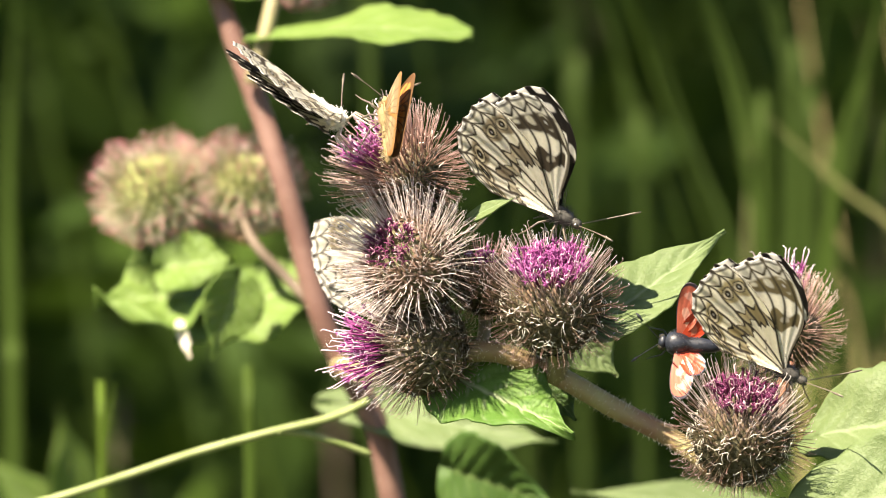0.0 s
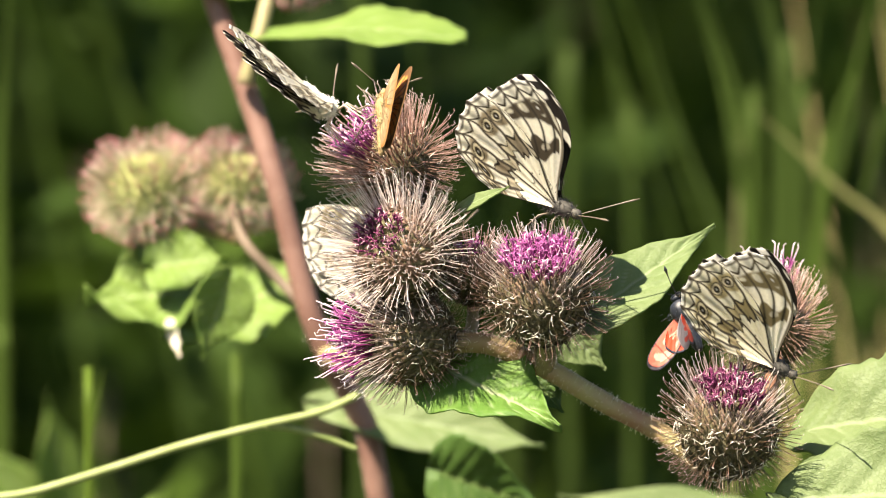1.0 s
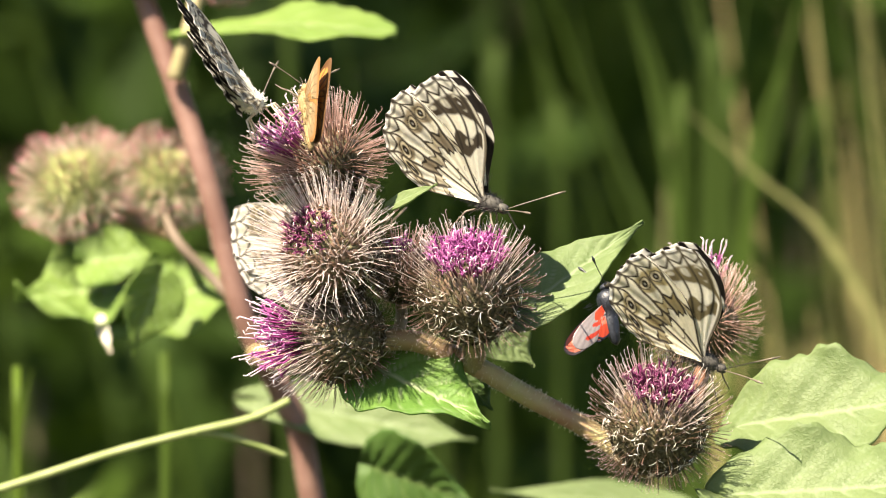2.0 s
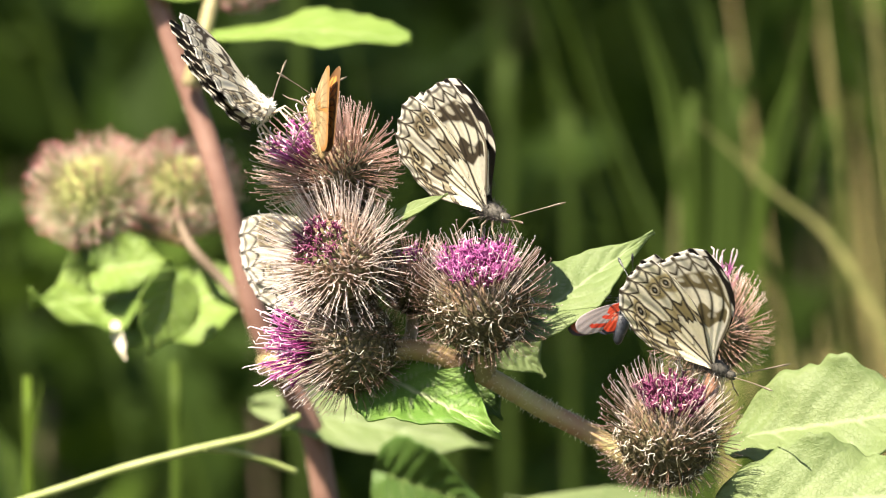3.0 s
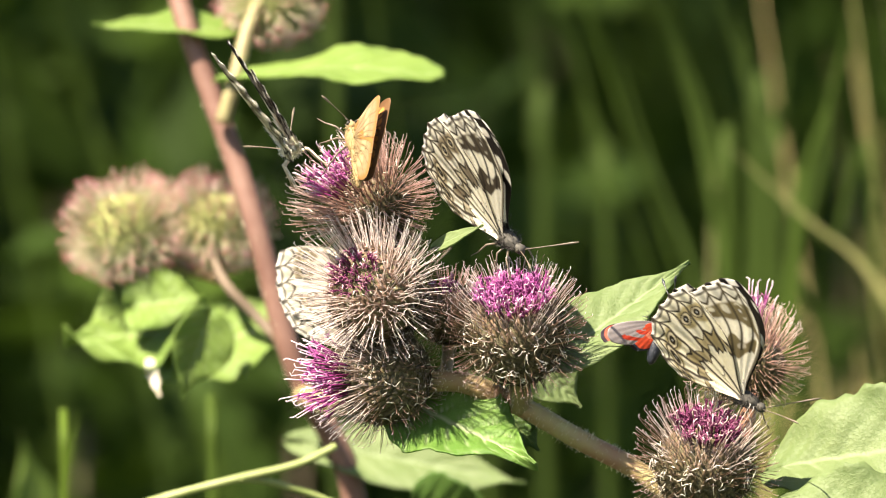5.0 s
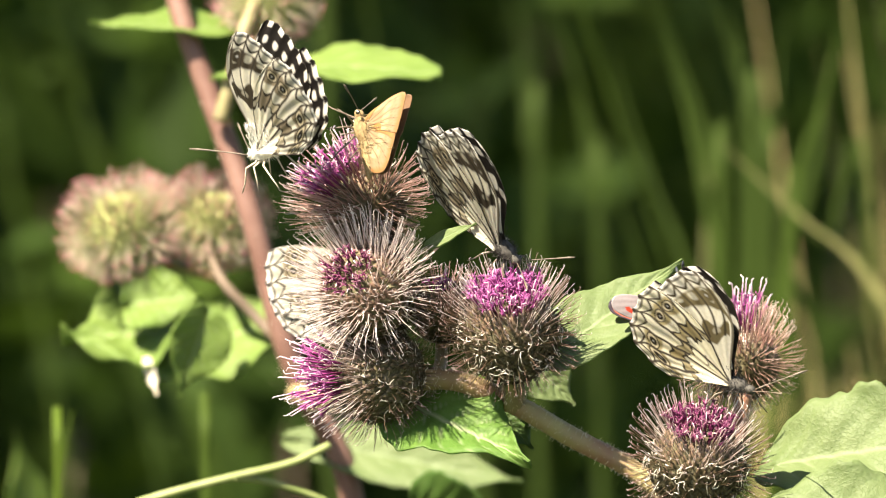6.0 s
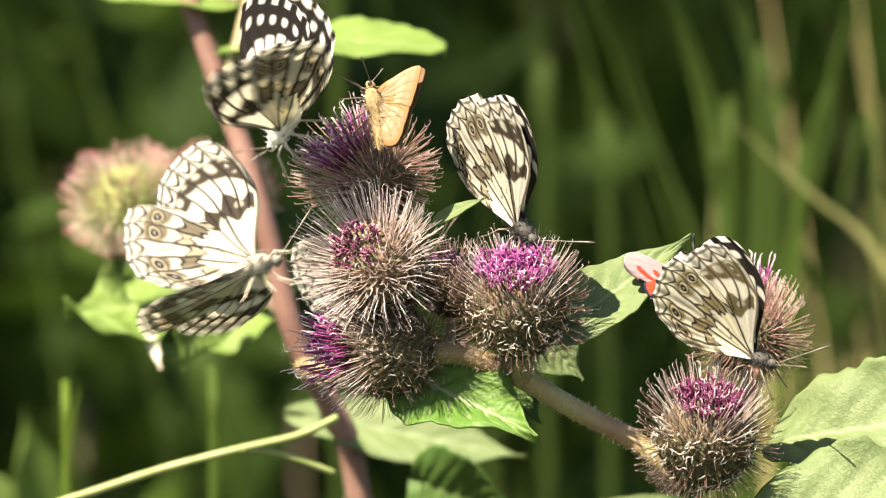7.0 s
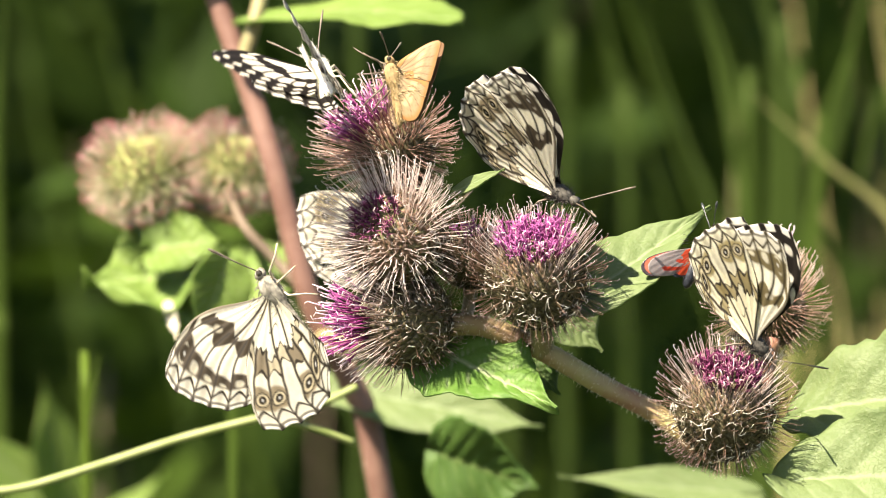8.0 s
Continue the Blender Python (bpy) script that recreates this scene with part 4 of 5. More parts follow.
tagged(new("ground", gm), "dark meadow soil under tall grass", "ground", "", "structure")

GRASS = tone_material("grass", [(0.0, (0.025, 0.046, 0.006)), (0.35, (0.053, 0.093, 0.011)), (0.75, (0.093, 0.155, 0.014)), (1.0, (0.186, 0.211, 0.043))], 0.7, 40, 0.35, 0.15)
DRY = tone_material("dry_grass", [(0.0, (0.102, 0.121, 0.033)), (0.5, (0.204, 0.204, 0.065)), (1.0, (0.354, 0.288, 0.121))], 0.7, 60, 0.3)
BUSH = tone_material("bush_leaf", [(0.0, (0.017, 0.036, 0.004)), (0.5, (0.031, 0.063, 0.007)), (1.0, (0.050, 0.092, 0.010))], 0.75, 20, 0.3, 0.15)
BARK = plain("bark", (0.06, 0.045, 0.03), (0.16, 0.13, 0.09), 14, 0.9, 0.8, 0.01)


def blade(vs, fs, tn, foot, height, width, lean, droop, turn, tone):
    """One grass blade: a folded ribbon that bends over."""
    n0, segs = len(vs), 7
    d = Vector((math.cos(lean), math.sin(lean), 0))
    s = Vector((math.cos(turn), math.sin(turn), 0))
    for i in range(segs + 1):
        t = i / segs
        p = Vector(foot) + Vector((0, 0, height * (t - 0.35 * droop * t ** 3))) + d * (height * (0.10 * t + droop * 0.6 * t ** 2.5))
        w = width * (1 - t ** 2.2) * (0.55 + 0.9 * t * (1 - t)) + 0.0003
        fold = s.cross(Vector((0, 0, 1))) * (w * 0.35)
        vs += [p - s * w + fold, p, p + s * w + fold]
        tn += [tone] * 3
    for i in range(segs):
        a = n0 + i * 3
        fs += [(a, a + 1, a + 4, a + 3), (a + 1, a + 2, a + 5, a + 4)]


def tuft_field(name, seed, count, xr, yr, h, w, mat, label, tones=(0.0, 1.0), droop=(0.05, 0.7), clump=0.06, ways=None):
    rng = random.Random(seed)
    vs, fs, tn = [], [], []
    while count > 0:
        cx, cy = rng.uniform(*xr), rng.uniform(*yr)
        k = rng.randint(3, 9)
        tone0 = rng.uniform(*tones)
        for _ in range(k):
            foot = (cx + rng.gauss(0, clump), max(yr[0], cy + rng.gauss(0, clump)), 0)
            way = rng.choice(ways) + rng.uniform(-0.3, 0.3) if ways else rng.uniform(0, 6.283)
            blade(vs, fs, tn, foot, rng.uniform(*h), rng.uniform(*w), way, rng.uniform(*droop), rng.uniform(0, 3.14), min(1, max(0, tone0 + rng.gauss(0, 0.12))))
        count -= k
    ob = new(name, mesh_of(name, vs, fs, mat, tn))
    return tagged(ob, label, "grass", "", "stuff")


# low tones put the shade of the thicket into the tall grass colour
tuft_field("meadow_grass", 61, 105, (-0.24, 0.0), (0.65, 1.20), (0.80, 1.35), (0.0012, 0.0034), GRASS, "tall green meadow grass behind the burdock, darkened as in shade", (0.0, 0.22), ways=(0, math.pi))
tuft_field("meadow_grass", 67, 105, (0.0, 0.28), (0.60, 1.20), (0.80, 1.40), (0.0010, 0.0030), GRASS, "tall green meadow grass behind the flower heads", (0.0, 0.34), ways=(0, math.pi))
tuft_field("meadow_grass", 65, 14, (0.20, 0.36), (0.45, 0.75), (1.10, 1.36), (0.0008, 0.0016), GRASS, "bright green grass blades behind the flower heads", (0.02, 0.22), (0.02, 0.18), 0.02, (math.pi,))
tuft_field("meadow_grass", 66, 30, (-0.13, -0.02), (0.25, 0.50), (0.97, 1.03), (0.0030, 0.0060), GRASS, "low green grass blades behind the green buds", (0.40, 0.65), (0.02, 0.2), 0.02, (0, math.pi))
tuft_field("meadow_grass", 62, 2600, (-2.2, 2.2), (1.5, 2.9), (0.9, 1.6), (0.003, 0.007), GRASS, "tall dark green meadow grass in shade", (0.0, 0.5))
tuft_field("dry_grass", 63, 85, (0.250, 0.320), (0.45, 0.66), (1.00, 1.18), (0.0014, 0.0030), DRY, "yellowed dry grass blades behind the flower heads", (0.2, 0.9), (0.0, 0.05), 0.015, (math.pi,))
tuft_field("dry_grass", 68, 26, (0.216, 0.243), (0.42, 0.52), (1.025, 1.040), (0.0016, 0.0034), DRY, "short yellowed dry grass beside the branch", (0.5, 1.0), (0.0, 0.05), 0.006, (math.pi,))
tuft_field("low_grass", 64, 14000, (-3.2, 3.2), (-3.2, 1.4), (0.10, 0.42), (0.0018, 0.0038), GRASS, "short meadow grass round the burdock", (0.2, 0.9))


def long_blade(tuft, mat, half, tone, pts):
    """One tall grass blade along the given line, folded along its middle, tapering to its tip."""
    line = smooth_line(pts, 6)
    vs, fs, n = [], [], len(line)
    for i, p in enumerate(line):
        t = i / (n - 1)
        w = half * min(1.0, 2.2 * (1 - t) + 0.06) * (0.75 + 0.25 * math.sin(3.1 * t))
        vs += [p + Vector((-w, 0.3 * w, 0)), p, p + Vector((w, 0.3 * w, 0))]
    for i in range(n - 1):
        a = i * 3
        fs += [(a, a + 1, a + 4, a + 3), (a + 1, a + 2, a + 5, a + 4)]
    part("blade", mesh_of("blade", [v - tuft.location for v in vs], fs, mat, [tone] * len(vs)), tuft, "yellowed dry blade" if mat is DRY else "")


tussock = thing("grass_tussock", (0.10, 0.50, 0.0), "tall grass tussock of green and yellowed arching blades", "grass")
# the green blades' low tones also carry background shade
for spec in (
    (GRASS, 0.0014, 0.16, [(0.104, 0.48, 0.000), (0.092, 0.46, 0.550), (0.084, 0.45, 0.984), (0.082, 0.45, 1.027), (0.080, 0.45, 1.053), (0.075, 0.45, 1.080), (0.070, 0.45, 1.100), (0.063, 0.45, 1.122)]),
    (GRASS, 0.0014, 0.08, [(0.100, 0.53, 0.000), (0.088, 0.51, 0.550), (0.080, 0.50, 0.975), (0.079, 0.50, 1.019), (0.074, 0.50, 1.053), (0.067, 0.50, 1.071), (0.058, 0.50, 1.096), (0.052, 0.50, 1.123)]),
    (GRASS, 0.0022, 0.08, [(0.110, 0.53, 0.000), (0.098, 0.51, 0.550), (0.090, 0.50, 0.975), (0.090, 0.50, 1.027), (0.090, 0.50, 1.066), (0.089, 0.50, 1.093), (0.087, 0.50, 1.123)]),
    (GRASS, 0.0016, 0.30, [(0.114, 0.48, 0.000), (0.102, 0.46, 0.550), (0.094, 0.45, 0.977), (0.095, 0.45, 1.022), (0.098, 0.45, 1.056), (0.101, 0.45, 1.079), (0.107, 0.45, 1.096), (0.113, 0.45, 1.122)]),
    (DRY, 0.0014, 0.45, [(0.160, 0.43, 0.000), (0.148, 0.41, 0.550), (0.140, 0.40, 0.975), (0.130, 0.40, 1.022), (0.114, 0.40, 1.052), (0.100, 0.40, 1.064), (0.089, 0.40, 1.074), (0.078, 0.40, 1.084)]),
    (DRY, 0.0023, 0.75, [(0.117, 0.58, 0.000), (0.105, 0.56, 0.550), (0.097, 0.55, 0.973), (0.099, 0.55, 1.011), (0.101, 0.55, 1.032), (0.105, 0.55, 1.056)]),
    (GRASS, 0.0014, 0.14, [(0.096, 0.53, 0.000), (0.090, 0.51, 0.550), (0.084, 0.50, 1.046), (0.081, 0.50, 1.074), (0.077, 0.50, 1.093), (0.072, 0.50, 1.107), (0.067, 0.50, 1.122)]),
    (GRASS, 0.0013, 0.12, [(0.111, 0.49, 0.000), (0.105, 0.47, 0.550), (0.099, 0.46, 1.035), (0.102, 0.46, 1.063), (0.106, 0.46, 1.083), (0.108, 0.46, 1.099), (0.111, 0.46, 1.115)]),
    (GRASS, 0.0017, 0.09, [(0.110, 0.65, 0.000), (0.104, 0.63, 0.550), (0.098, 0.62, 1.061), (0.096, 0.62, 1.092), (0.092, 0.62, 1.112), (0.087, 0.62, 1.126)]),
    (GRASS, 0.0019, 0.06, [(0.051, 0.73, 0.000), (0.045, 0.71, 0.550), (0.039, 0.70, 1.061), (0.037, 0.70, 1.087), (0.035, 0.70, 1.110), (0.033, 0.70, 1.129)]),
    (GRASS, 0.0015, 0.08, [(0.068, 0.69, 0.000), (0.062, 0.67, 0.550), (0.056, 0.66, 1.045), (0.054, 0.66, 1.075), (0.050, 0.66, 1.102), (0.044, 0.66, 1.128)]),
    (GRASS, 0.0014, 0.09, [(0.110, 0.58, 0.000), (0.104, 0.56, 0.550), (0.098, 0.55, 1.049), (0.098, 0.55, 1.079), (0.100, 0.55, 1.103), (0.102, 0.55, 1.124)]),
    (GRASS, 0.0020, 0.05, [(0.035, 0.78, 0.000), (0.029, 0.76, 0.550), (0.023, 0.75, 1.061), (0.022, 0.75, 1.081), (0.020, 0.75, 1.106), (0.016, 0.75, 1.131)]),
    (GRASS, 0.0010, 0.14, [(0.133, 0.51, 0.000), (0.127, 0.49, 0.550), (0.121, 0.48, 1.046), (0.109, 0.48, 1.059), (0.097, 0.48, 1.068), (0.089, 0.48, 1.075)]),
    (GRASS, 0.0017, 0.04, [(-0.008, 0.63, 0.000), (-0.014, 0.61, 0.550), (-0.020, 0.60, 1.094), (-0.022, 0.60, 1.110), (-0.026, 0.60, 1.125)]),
    (DRY, 0.0014, 0.20, [(0.099, 0.53, 0.000), (0.087, 0.51, 0.550), (0.079, 0.50, 0.975), (0.079, 0.50, 1.019), (0.079, 0.50, 1.056), (0.080, 0.50, 1.082)]),
):
    long_blade(tussock, *spec)
tussock = thing("grass_tussock", (-0.06, 0.25, 0.0), "thin grass tussock of upright yellow green blades", "grass")
for spec in (
    (GRASS, 0.0009, 0.55, [(-0.055, 0.23, 0.000), (-0.067, 0.21, 0.550), (-0.075, 0.20, 0.985), (-0.075, 0.20, 0.999), (-0.074, 0.20, 1.010), (-0.072, 0.20, 1.021)]),
    (GRASS, 0.0011, 0.30, [(-0.023, 0.25, 0.000), (-0.035, 0.23, 0.550), (-0.043, 0.22, 0.985), (-0.043, 0.22, 1.009), (-0.044, 0.22, 1.017), (-0.043, 0.22, 1.027)]),
    (GRASS, 0.0019, 0.25, [(-0.091, 0.53, 0.000), (-0.103, 0.51, 0.550), (-0.111, 0.50, 0.975), (-0.112, 0.50, 1.027), (-0.113, 0.50, 1.066), (-0.112, 0.50, 1.091), (-0.111, 0.50, 1.123)]),
):
    long_blade(tussock, *spec)

herb = thing("meadow_herb", (-0.085, 0.36, 0.0), "low leafy green herb between the grass behind the stalk", "herb")
stem(herb, "stalk", [(-0.085, 0.36, 0.0), (-0.088, 0.362, 0.5), (-0.086, 0.36, 0.985)], 0.0022, 0.0012, STEM_GREEN, origin=herb.location)
for k, (x, y, z, tx, ty, tz, w) in enumerate(((-0.086, 0.36, 0.975, -0.112, 0.35, 1.002, 15), (-0.086, 0.36, 0.980, -0.092, 0.345, 1.012, 14), (-0.087, 0.36, 0.960, -0.118, 0.35, 0.975, 16), (-0.086, 0.36, 0.965, -0.062, 0.35, 0.990, 13), (-0.086, 0.36, 0.950, -0.055, 0.345, 0.966, 15))):
    leaf(herb, (x, y, z), (tx, ty, tz), w, (-0.1, -0.75, 0.65), "", LEAF, 140 + k)


def leaf_cloud(name, parent, centres, count, size, mat, seed, label=""):
    """Many small leaves round the given clump centres (x, y, z, radius)."""
    rng = random.Random(seed)
    vs, fs, tn = [], [], []
    for i in range(count):
        x, y, z, r = rng.choice(centres)
        d = rand_dir(rng) * r * rng.random() ** 0.45
        p = Vector((x, y, z)) + Vector((d.x, d.y, d.z * 0.8))
        u, n = rand_dir(rng), rand_dir(rng)
        s = u.cross(n).normalized()
        n = s.cross(u)
        L = size * rng.uniform(0.6, 1.3)
        k = len(vs)
        vs += [p, p + u * L * 0.45 + s * L * 0.3 + n * L * 0.06, p + u * L, p + u * L * 0.45 - s * L * 0.3 + n * L * 0.06]
        fs += [(k, k + 1, k + 2), (k, k + 2, k + 3)]
        tn += [rng.random()] * 4
    return part(name, mesh_of(name, vs, fs, mat, tn, smooth=False), parent, label, "stuff")


def weed(x, y, seed, tall):
    """A leafy weed: a few upright stems with many mid-sized leaves."""
    rng = random.Random(seed)
    ob = thing("leafy_weed", (x, y, 0), "leafy dark green weed in the shade behind the burdock", "weed", "background weeds")
    clumps = []
    for k in range(4):
        tip = Vector((rng.uniform(-0.16, 0.16), rng.uniform(-0.12, 0.12), tall * rng.uniform(0.8, 1.1)))
        stem(ob, "stalk", [(0, 0, 0), tip * 0.5 + Vector((0.02, 0, 0)), tip], 0.0022, 0.0010, STEM_SHADED, steps=4)
        clumps += [(*(tip * f), 0.10) for f in (1.0, 0.86, 0.72, 0.58)]
    leaf_cloud("foliage", ob, clumps, 520, 0.05, BUSH, seed)
    return ob


for x, y, sd, tall in ((-0.22, 0.95, 201, 1.20), (-0.05, 1.25, 202, 1.15), (-0.34, 1.15, 203, 1.30), (0.10, 1.40, 204, 1.05)):
    weed(x, y, sd, tall)


def shrub(x, y, seed, height, width):
    rng = random.Random(seed)
    ob = thing("shrub", (x, y, 0), "dense dark green leafy shrub in shade", "shrub", "background shrubs")
    clumps = []
    for k in range(9):
        a = rng.uniform(0, 6.283)
        tip = Vector((math.cos(a) * width * rng.uniform(0.2, 0.8), math.sin(a) * width * rng.uniform(0.2, 0.6), height * rng.uniform(0.45, 0.95)))
        stem(ob, "bough", [(0, 0, 0), tip * 0.4 + Vector((0, 0, height * 0.1)), tip], 0.022, 0.006, BARK, steps=4)
        clumps += [(*tip, width * 0.45), (*(tip * 0.65), width * 0.42), (*(tip * 0.32), width * 0.40)]
    leaf_cloud("foliage", ob, clumps, 6500, 0.08, BUSH, seed)
    return ob


for i, x in enumerate((-3.2, -1.9, -0.8, 0.0, 0.8, 1.8, 3.0)):
    shrub(x, 3.4 + 0.35 * math.sin(i * 2.1), 70 + i, 2.6 + 0.4 * math.sin(i * 1.7), 1.0)
for i, x in enumerate((-2.4, -1.1, -0.2, 0.5, 1.5, 2.6)):
    shrub(x, 4.8 + 0.3 * math.sin(i * 1.3), 80 + i, 3.0, 1.15)


def tree(x, y, seed, crowns):
    """A broad tree out of view, added so that its crown shades the background."""
    ob = thing("tree", (x, y, 0), "unseen leafy tree added to shade the thicket behind the meadow", "tree")
    stem(ob, "trunk", [(0, 0, 0), (0.1, 0.0, 1.6), (0.05, -0.1, 3.4), (0.3, -0.3, 5.2)], 0.17, 0.08, BARK, steps=6)
    for cx, cy, cz, r in crowns:
        stem(ob, "limb", [(0.08, -0.05, 2.6), (cx * 0.4, cy * 0.4, 2.8 + (cz - 2.8) * 0.55), (cx, cy, cz)], 0.07, 0.02, BARK, steps=5)
    leaf_cloud("crown", ob, crowns, 6500, 0.13, BUSH, seed)
    return ob


# added shade caster, placed clear of the view and of the burdock's sun
tree(-2.3, 0.70, 90, [(0.6, -1.0, 4.6, 1.0), (1.6, -1.4, 5.0, 1.1), (2.6, -0.9, 4.9, 1.1), (1.2, 0.2, 5.2, 1.1), (2.4, 0.5, 5.4, 1.1), (3.6, -0.6, 4.8, 1.0), (0.0, -0.2, 5.8, 1.0), (3.4, 0.8, 5.2, 1.0), (1.8, -0.6, 6.0, 1.0)])

# ---- what moves ----
def stance(loc, head, up):
    """A pose at loc with the body's x axis along head and its z axis near up."""
    x = Vector(head).normalized()
    z = Vector(up)
    z = (z - x * z.dot(x)).normalized()
    y = z.cross(x)
    return Matrix.Translation(loc) @ Matrix((x, y, z)).transposed().to_4x4()


def flap(wings, rows, back=None):
    """rows: seconds, degrees that the wings are open from upright, and the right pair's own where it differs; back: degrees that they are swept back, row by row."""
    for ob, sd, which, sweep in wings:
        out = []
        for i, (t, *folds) in enumerate(rows):
            fold = folds[-1] if sd < 0 else folds[0]
            turn = Matrix.Rotation(radians(-sd * fold), 4, "X")
            if which == "fore":
                turn = turn @ Matrix.Rotation(radians(-sweep), 4, "Y")
            if back:
                turn = turn @ Matrix.Rotation(radians(-back[i] * (1 if which == "fore" else 0.6)), 4, "Y")
            out.append((t, turn))
        walk(ob, out)


def motions():
    # the plant behind sways against the front branch
    walk(rear, [(t, Matrix.Translation(rear_at + Vector((dx, 0, dz)) * 0.001)) for t, dx, dz in (
        (0.0, 0, 0), (0.5, -0.6, -0.4), (1.0, 0.4, -2.5), (1.5, 2.1, -0.2), (1.7, 1.6, -2.0), (2.8, 0.4, -1.1), (3.0, 1.7, -1.2), (3.5, 1.6, -1.7),
        (4.0, 1.8, -2.1), (4.5, 1.1, -2.2), (6.0, 2.2, -2.3), (6.5, 1.8, -2.6), (7.0, 1.2, -2.4), (7.5, 0.5, -2.6), (8.0, 0.8, -2.2))])
    # the arching stalk sinks a little
    stalk_at = stalk.location.copy()
    walk(stalk, [(t, Matrix.Translation(stalk_at + Vector((0, 0, dz)) * 0.001)) for t, dz in (
        (0.0, 0.0), (0.5, 0.0), (1.0, -1.2), (1.5, -2.1), (3.0, -4.2), (4.0, -3.8), (4.5, -3.8), (6.0, -4.0), (7.0, -3.6), (8.0, -3.2))])
    # turning on the top tuft
    walk(A, [
        (0.0, stance((-0.0211, 0.0020, 1.0757), (0.08, 0.96, 0.09), (-0.80, 0.0, 0.60))),
        (0.5, stance((-0.0211, 0.0020, 1.0757), (0.08, 0.96, 0.09), (-0.70, 0.0, 0.71))),
        (1.0, stance((-0.0211, 0.0020, 1.0757), (0.08, 0.97, 0.08), (-0.76, 0.0, 0.64))),
        (1.5, stance((-0.0211, 0.0020, 1.0760), (0.08, 0.98, 0.06), (-0.52, 0.0, 0.85))),
        (3.0, stance((-0.0214, 0.0020, 1.0772), (0.15, 0.95, 0.16), (-0.63, 0.0, 0.78))),
        (3.5, stance((-0.0218, 0.0020, 1.0768), (0.17, 0.95, 0.18), (-0.67, 0.0, 0.74))),
        (4.0, stance((-0.0218, 0.0020, 1.0768), (0.14, 0.95, 0.15), (-0.67, 0.0, 0.74))),
        (4.5, stance((-0.0218, 0.0020, 1.0768), (0.12, 0.96, 0.13), (-0.67, 0.0, 0.74))),
        (5.0, stance((-0.0234, 0.0020, 1.0757), (-0.10, 0.98, 0.05), (-0.60, -0.05, 0.78))),
        (5.8, stance((-0.0272, 0.0000, 1.0745), (-0.54, 0.83, -0.08), (-0.47, 0.00, 0.86))),
        (6.0, stance((-0.0273, 0.0000, 1.0748), (-0.56, 0.83, -0.08), (-0.47, -0.02, 0.86))),
        (6.5, stance((-0.0273, 0.0000, 1.0762), (-0.60, 0.80, -0.02), (-0.50, -0.12, 0.82))),
        (6.9, stance((-0.0268, 0.0000, 1.0752), (-0.58, 0.74, -0.30), (-0.62, -0.25, 0.72))),
        (7.0, stance((-0.0257, 0.0000, 1.0733), (-0.51, 0.53, -0.68), (-0.84, -0.11, 0.53))),
        (7.1, stance((-0.0240, 0.0000, 1.0735), (-0.10, 0.20, -0.90), (-0.55, -0.70, 0.20))),
        (7.2, stance((-0.0230, 0.0000, 1.0730), (-0.36, 0.82, -0.44), (-0.70, 0.05, 0.70))),
        (7.3, stance((-0.0223, 0.0000, 1.0728), (-0.32, 0.85, -0.41), (-0.70, 0.07, 0.71))),
        (7.5, stance((-0.0232, 0.0000, 1.0731), (-0.20, 0.96, -0.12), (-0.63, -0.06, 0.77))),
        (7.8, stance((-0.0219, 0.0020, 1.0760), (0.00, 0.97, 0.12), (-0.64, -0.08, 0.75))),
        (7.9, stance((-0.0213, 0.0020, 1.0785), (-0.10, 0.94, 0.25), (-0.54, -0.25, 0.78))),
        (8.0, stance((-0.0217, 0.0020, 1.0800), (-0.21, 0.91, 0.37), (-0.455, -0.42, 0.79))),
    ])
    flap(A_W, [(0.0, 1.5), (1.0, 1), (1.5, 1), (3.0, 2), (3.5, 3), (4.5, 2), (5.8, 2, 13), (6.5, 2, 14), (6.9, 4, 16), (7.0, 40), (7.1, 62), (7.2, 10), (7.3, 3, 12), (7.5, 2, 11), (7.8, 4, 8), (7.9, 20, 3), (8.0, 42, 0)])
    # feeding on the middle disc
    walk(B, [(t, pose(x, -0.003, z, lean, pitch, yaw)) for t, x, z, lean, pitch, yaw in (
        (0.0, 0.0228, 1.0572, 30.0, 25.7, -17.5), (0.5, 0.0230, 1.0563, 32.0, 22.2, -19.4), (1.0, 0.0247, 1.0573, 21.9, 19.4, -25.3), (1.5, 0.0246, 1.0576, 22.0, 17.5, -28.3), (3.0, 0.0231, 1.0579, 20.5, 19.1, -38.8),
        (3.5, 0.0210, 1.0580, 31.0, 25.0, -45.0), (4.0, 0.0211, 1.0585, 27.0, 35.0, -45.0), (4.5, 0.0194, 1.0592, 25.0, 28.0, -44.0), (6.0, 0.0199, 1.0561, 38.8, 35.0, -35.7), (6.5, 0.0217, 1.0568, 26.7, 33.0, -38.3),
        (7.0, 0.0218, 1.0554, 23.9, 37.4, -37.8), (7.5, 0.0236, 1.0568, 16.6, 22.8, -35.9), (8.0, 0.0254, 1.0565, 31.2, 23.1, -32.1))])
    flap(B_W, [(0.0, 3), (3.0, 2), (4.0, 1), (6.5, 1), (8.0, 2)])
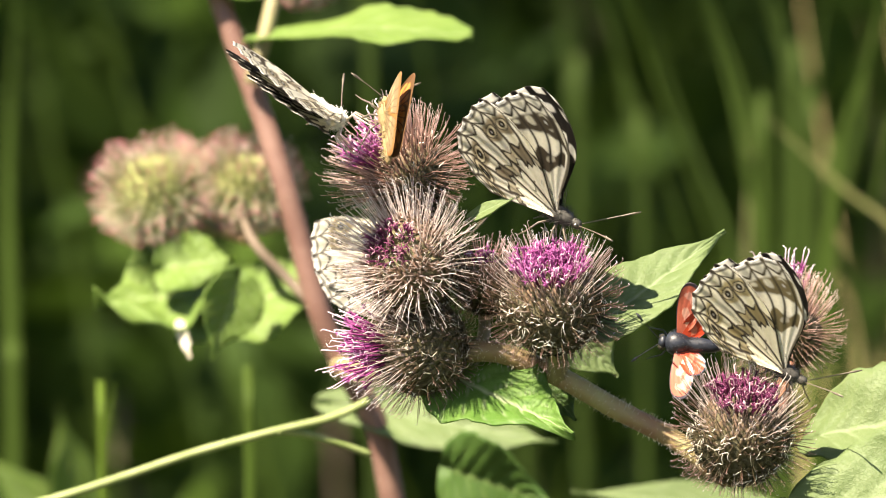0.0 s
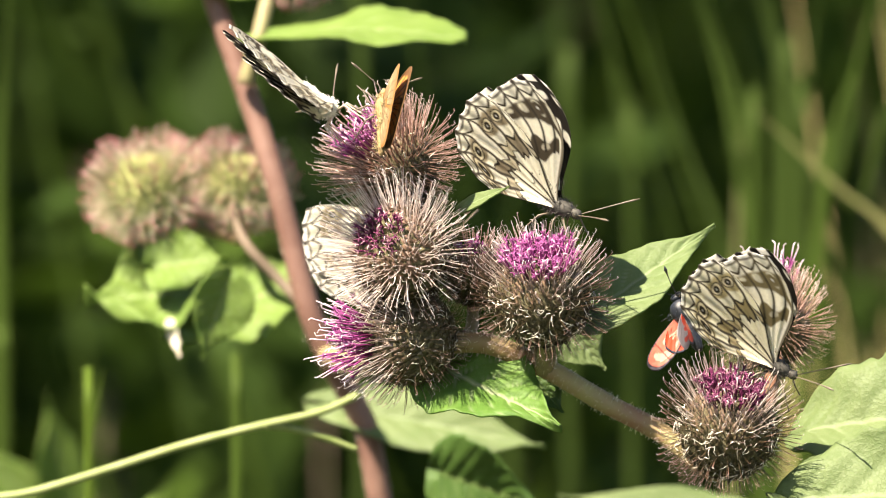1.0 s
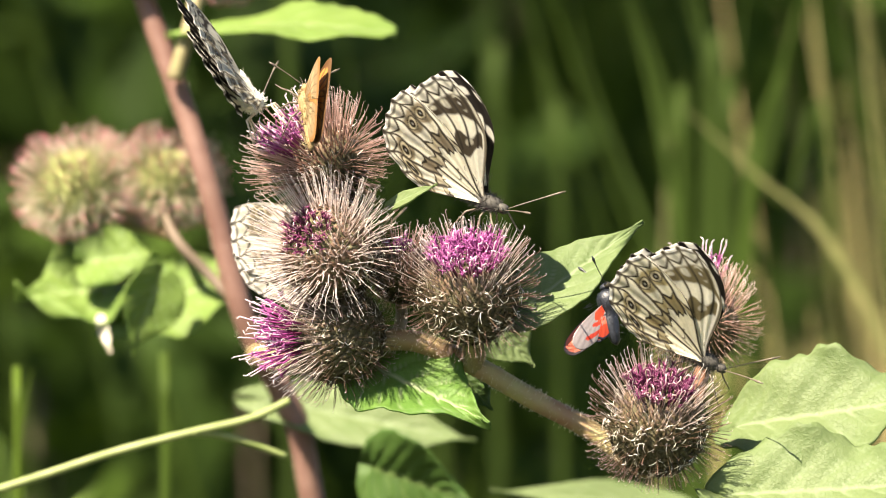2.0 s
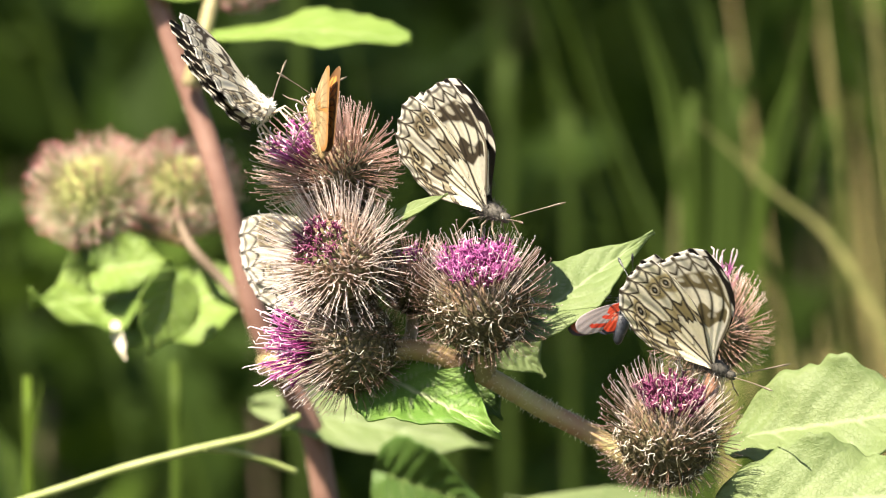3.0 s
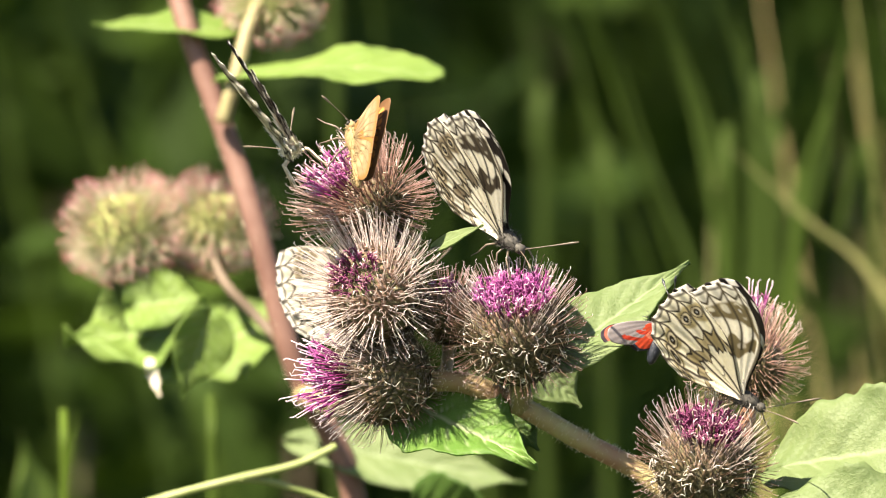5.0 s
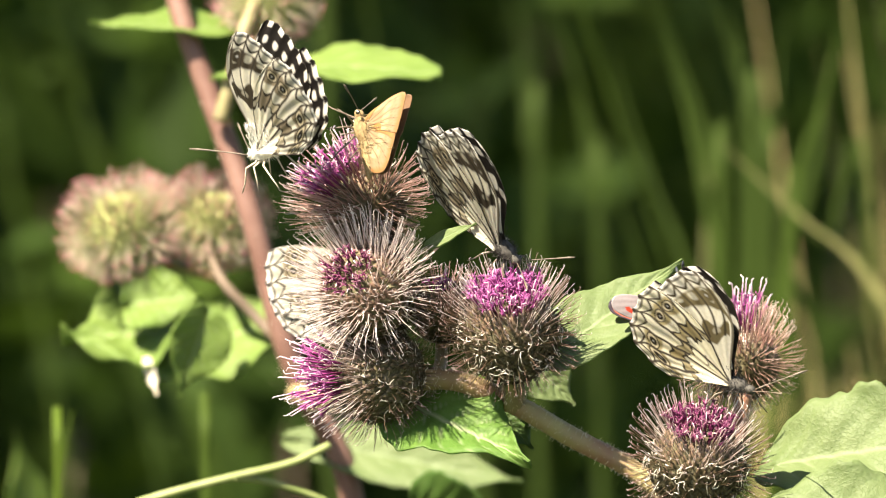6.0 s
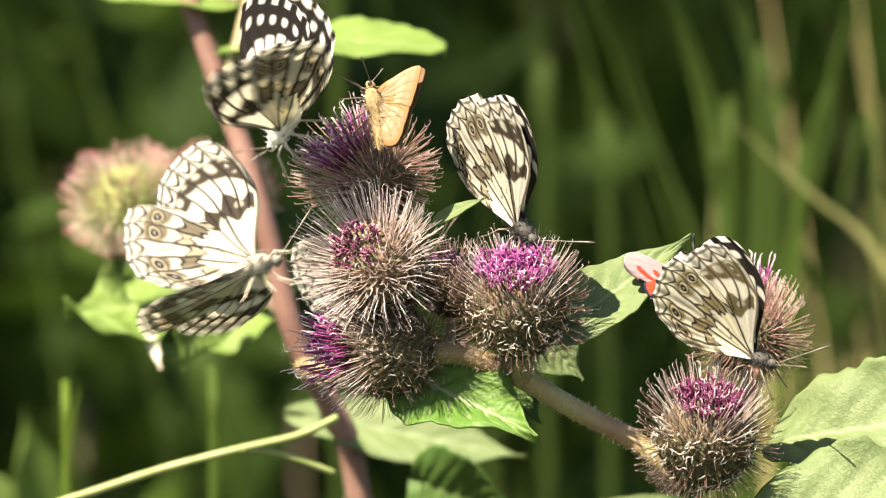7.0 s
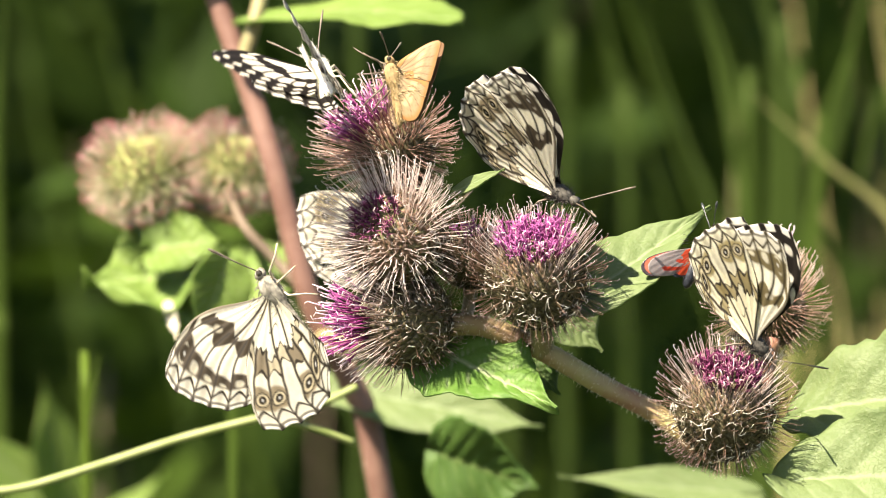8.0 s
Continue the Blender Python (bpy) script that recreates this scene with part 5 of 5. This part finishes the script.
    # on the dark disc
    walk(C, [(t, pose(x, -0.008, z, lean, pitch, yaw)) for t, x, z, lean, pitch, yaw in (
        (0.0, 0.0667, 1.0267, 29.0, 26.0, -10.0), (1.5, 0.0672, 1.0270, 29.0, 24.0, -10.0), (3.5, 0.0668, 1.0280, 29.0, 25.0, -10.0), (4.5, 0.0664, 1.0272, 29.0, 29.0, -10.0), (6.0, 0.0647, 1.0300, 24.0, 14.5, -24.6),
        (6.5, 0.0653, 1.0310, 26.0, 12.0, -18.0), (7.0, 0.0674, 1.0304, 22.0, 15.6, -22.0), (7.5, 0.0650, 1.0281, 21.0, 42.6, -25.0), (8.0, 0.0641, 1.0274, 27.0, 46.0, -15.0))])
    flap(C_W, [(0.0, 2), (5.8, 2), (6.5, 3), (7.5, 5), (8.0, 5)])
    # half hidden behind the front burr
    p = Vector((-0.0018, 0.0380, 1.0484))
    walk(Dm, [(t, pose(p.x + dx * 0.001, p.y, p.z, -8, ry, 0)) for t, dx, ry in ((0.0, 0, -24), (1.7, 0.4, -23), (3.0, 0, -24), (4.5, 0.5, -24), (6.0, -0.6, -25), (6.9, -0.4, -25), (7.0, 3.0, -34), (7.2, 0.4, -25), (8.0, 0.2, -25))])
    flap(D_W, [(0.0, 2), (6.9, 2), (7.0, 20), (7.2, 2), (8.0, 2)])
    # flies in and alights under the sideways tuft
    walk(E, [
        (0.0, stance((-0.011, 0.140, 0.90), (-0.02, 0.0, 1.0), (-0.1, -0.99, 0.0))),
        (6.55, stance((-0.011, 0.140, 0.90), (-0.02, 0.0, 1.0), (-0.1, -0.99, 0.0))),
        (6.8, stance((-0.040, 0.050, 0.93), (0.5, 0.0, 0.85), (-0.2, -0.90, 0.3))),
        (6.9, stance((-0.060, -0.005, 0.965), (0.7, 0.1, 0.50), (-0.4, -0.30, 0.6))),
        (7.0, stance((-0.0294, -0.0120, 1.0474), (0.82, 0.25, 0.24), (-0.72, 0.45, 0.10))),
        (7.1, stance((-0.0273, -0.0060, 1.0387), (-0.43, -0.10, 0.90), (-0.64, 0.73, -0.23))),
        (7.2, stance((-0.0262, -0.0040, 1.0378), (-0.35, -0.05, 0.93), (-0.74, 0.62, -0.23))),
        (7.3, stance((-0.0259, -0.0040, 1.0375), (-0.30, -0.03, 0.95), (-0.80, 0.55, -0.23))),
        (7.4, stance((-0.0268, -0.0040, 1.0382), (-0.36, 0.08, 0.93), (-0.50, 0.81, -0.27))),
        (7.5, stance((-0.0272, -0.0040, 1.0385), (-0.38, 0.12, 0.91), (-0.43, 0.85, -0.29))),
        (7.8, stance((-0.0275, -0.0040, 1.0383), (-0.40, 0.10, 0.90), (-0.46, 0.84, -0.29))),
        (7.9, stance((-0.0292, -0.0040, 1.0372), (-0.52, 0.05, 0.85), (-0.66, 0.55, -0.48))),
        (8.0, stance((-0.0308, -0.0040, 1.0362), (-0.62, 0.00, 0.77), (-0.78, -0.02, -0.62))),
    ])
    flap(E_W, [(0.0, 5), (6.5, 5), (6.65, 80), (6.8, 30), (6.9, 70), (7.0, 50), (7.1, 6), (7.2, 5), (7.3, 4), (7.4, 2), (7.8, 2), (7.9, 3), (8.0, 3)])
    # the skipper turns slowly
    walk(K, [
        (0.0, stance((-0.0108, -0.0040, 1.0763), (-0.04, 0.36, 0.93), (0.42, -0.81, 0.40))),
        (0.5, stance((-0.0112, -0.0040, 1.0763), (-0.06, 0.36, 0.93), (0.42, -0.81, 0.40))),
        (1.0, stance((-0.0096, -0.0040, 1.0759), (0.04, 0.38, 0.92), (0.38, -0.82, 0.40))),
        (1.5, stance((-0.0103, -0.0040, 1.0762), (-0.04, 0.38, 0.92), (0.38, -0.82, 0.40))),
        (3.0, stance((-0.0108, -0.0040, 1.0766), (-0.14, 0.38, 0.91), (0.40, -0.82, 0.38))),
        (3.5, stance((-0.0112, -0.0040, 1.0765), (-0.18, 0.38, 0.90), (0.46, -0.80, 0.40))),
        (4.0, stance((-0.0106, -0.0040, 1.0766), (-0.08, 0.40, 0.91), (0.25, -0.86, 0.40))),
        (4.5, stance((-0.0110, -0.0040, 1.0768), (-0.08, 0.40, 0.91), (0.42, -0.82, 0.40))),
        (5.8, stance((-0.0075, -0.0040, 1.0785), (-0.13, 0.26, 0.95), (0.86, -0.48, 0.20))),
        (6.5, stance((-0.0066, -0.0040, 1.0793), (-0.13, 0.18, 0.97), (0.95, -0.27, 0.15))),
        (7.0, stance((-0.0066, -0.0040, 1.0793), (-0.13, 0.18, 0.97), (0.95, -0.27, 0.15))),
        (7.5, stance((-0.0060, -0.0040, 1.0780), (-0.13, 0.17, 0.97), (0.95, -0.26, 0.15))),
        (8.0, stance((-0.0066, -0.0040, 1.0786), (-0.14, 0.16, 0.97), (0.95, -0.25, 0.15))),
    ])
    flap(K_W, [(0.0, 6), (1.5, 5), (3.0, 4.5), (3.5, 5), (4.0, 9), (4.5, 5), (5.8, 6), (8.0, 5)])
    # the moth behind the right butterfly
    walk(M, [
        (0.0, stance((0.0454, 0.0030, 1.0317), (-0.98, 0.05, 0.1), (0, -0.97, 0.1))),
        (0.4, stance((0.0442, 0.0030, 1.0334), (-0.95, 0.15, 0.2), (-0.05, -0.96, 0.1))),
        (0.7, stance((0.0461, 0.0030, 1.0355), (-0.78, 0.3, 0.52), (-0.4, -0.85, 0.0))),
        (1.0, stance((0.0485, 0.0050, 1.0368), (-0.42, 0.2, 0.88), (-0.75, -0.6, -0.3))),
        (1.5, stance((0.0475, 0.0050, 1.0373), (-0.32, 0.18, 0.92), (-0.88, -0.3, -0.22))),
        (3.0, stance((0.0500, 0.0050, 1.0402), (0.25, 0.15, 0.95), (-0.95, -0.25, 0.12))),
        (3.5, stance((0.0506, 0.0050, 1.0404), (0.34, 0.15, 0.92), (-0.93, -0.22, 0.24))),
        (4.5, stance((0.0501, 0.0050, 1.0408), (0.36, 0.15, 0.91), (-0.92, -0.22, 0.28))),
        (6.0, stance((0.0536, 0.0050, 1.0443), (0.40, 0.15, 0.91), (-0.92, -0.05, 0.38))),
        (6.5, stance((0.0553, 0.0050, 1.0441), (0.40, 0.15, 0.91), (-0.92, 0.20, 0.38))),
        (7.0, stance((0.0542, 0.0050, 1.0447), (0.45, 0.15, 0.88), (-0.88, 0.10, 0.44))),
        (7.5, stance((0.0540, 0.0050, 1.0458), (0.40, 0.15, 0.91), (-0.91, -0.15, 0.38))),
        (8.0, stance((0.0537, 0.0050, 1.0459), (0.42, 0.15, 0.90), (-0.90, -0.25, 0.40))),
    ])
    flap(M_W, [(0.0, 62), (0.5, 58), (0.9, 40), (1.5, 20), (3.0, 14), (4.5, 12), (5.8, 10), (6.5, 8), (7.5, 8), (8.0, 12)], [6, 8, 34, 40, 40, 34, 24, 4, 8, 44])


motions()
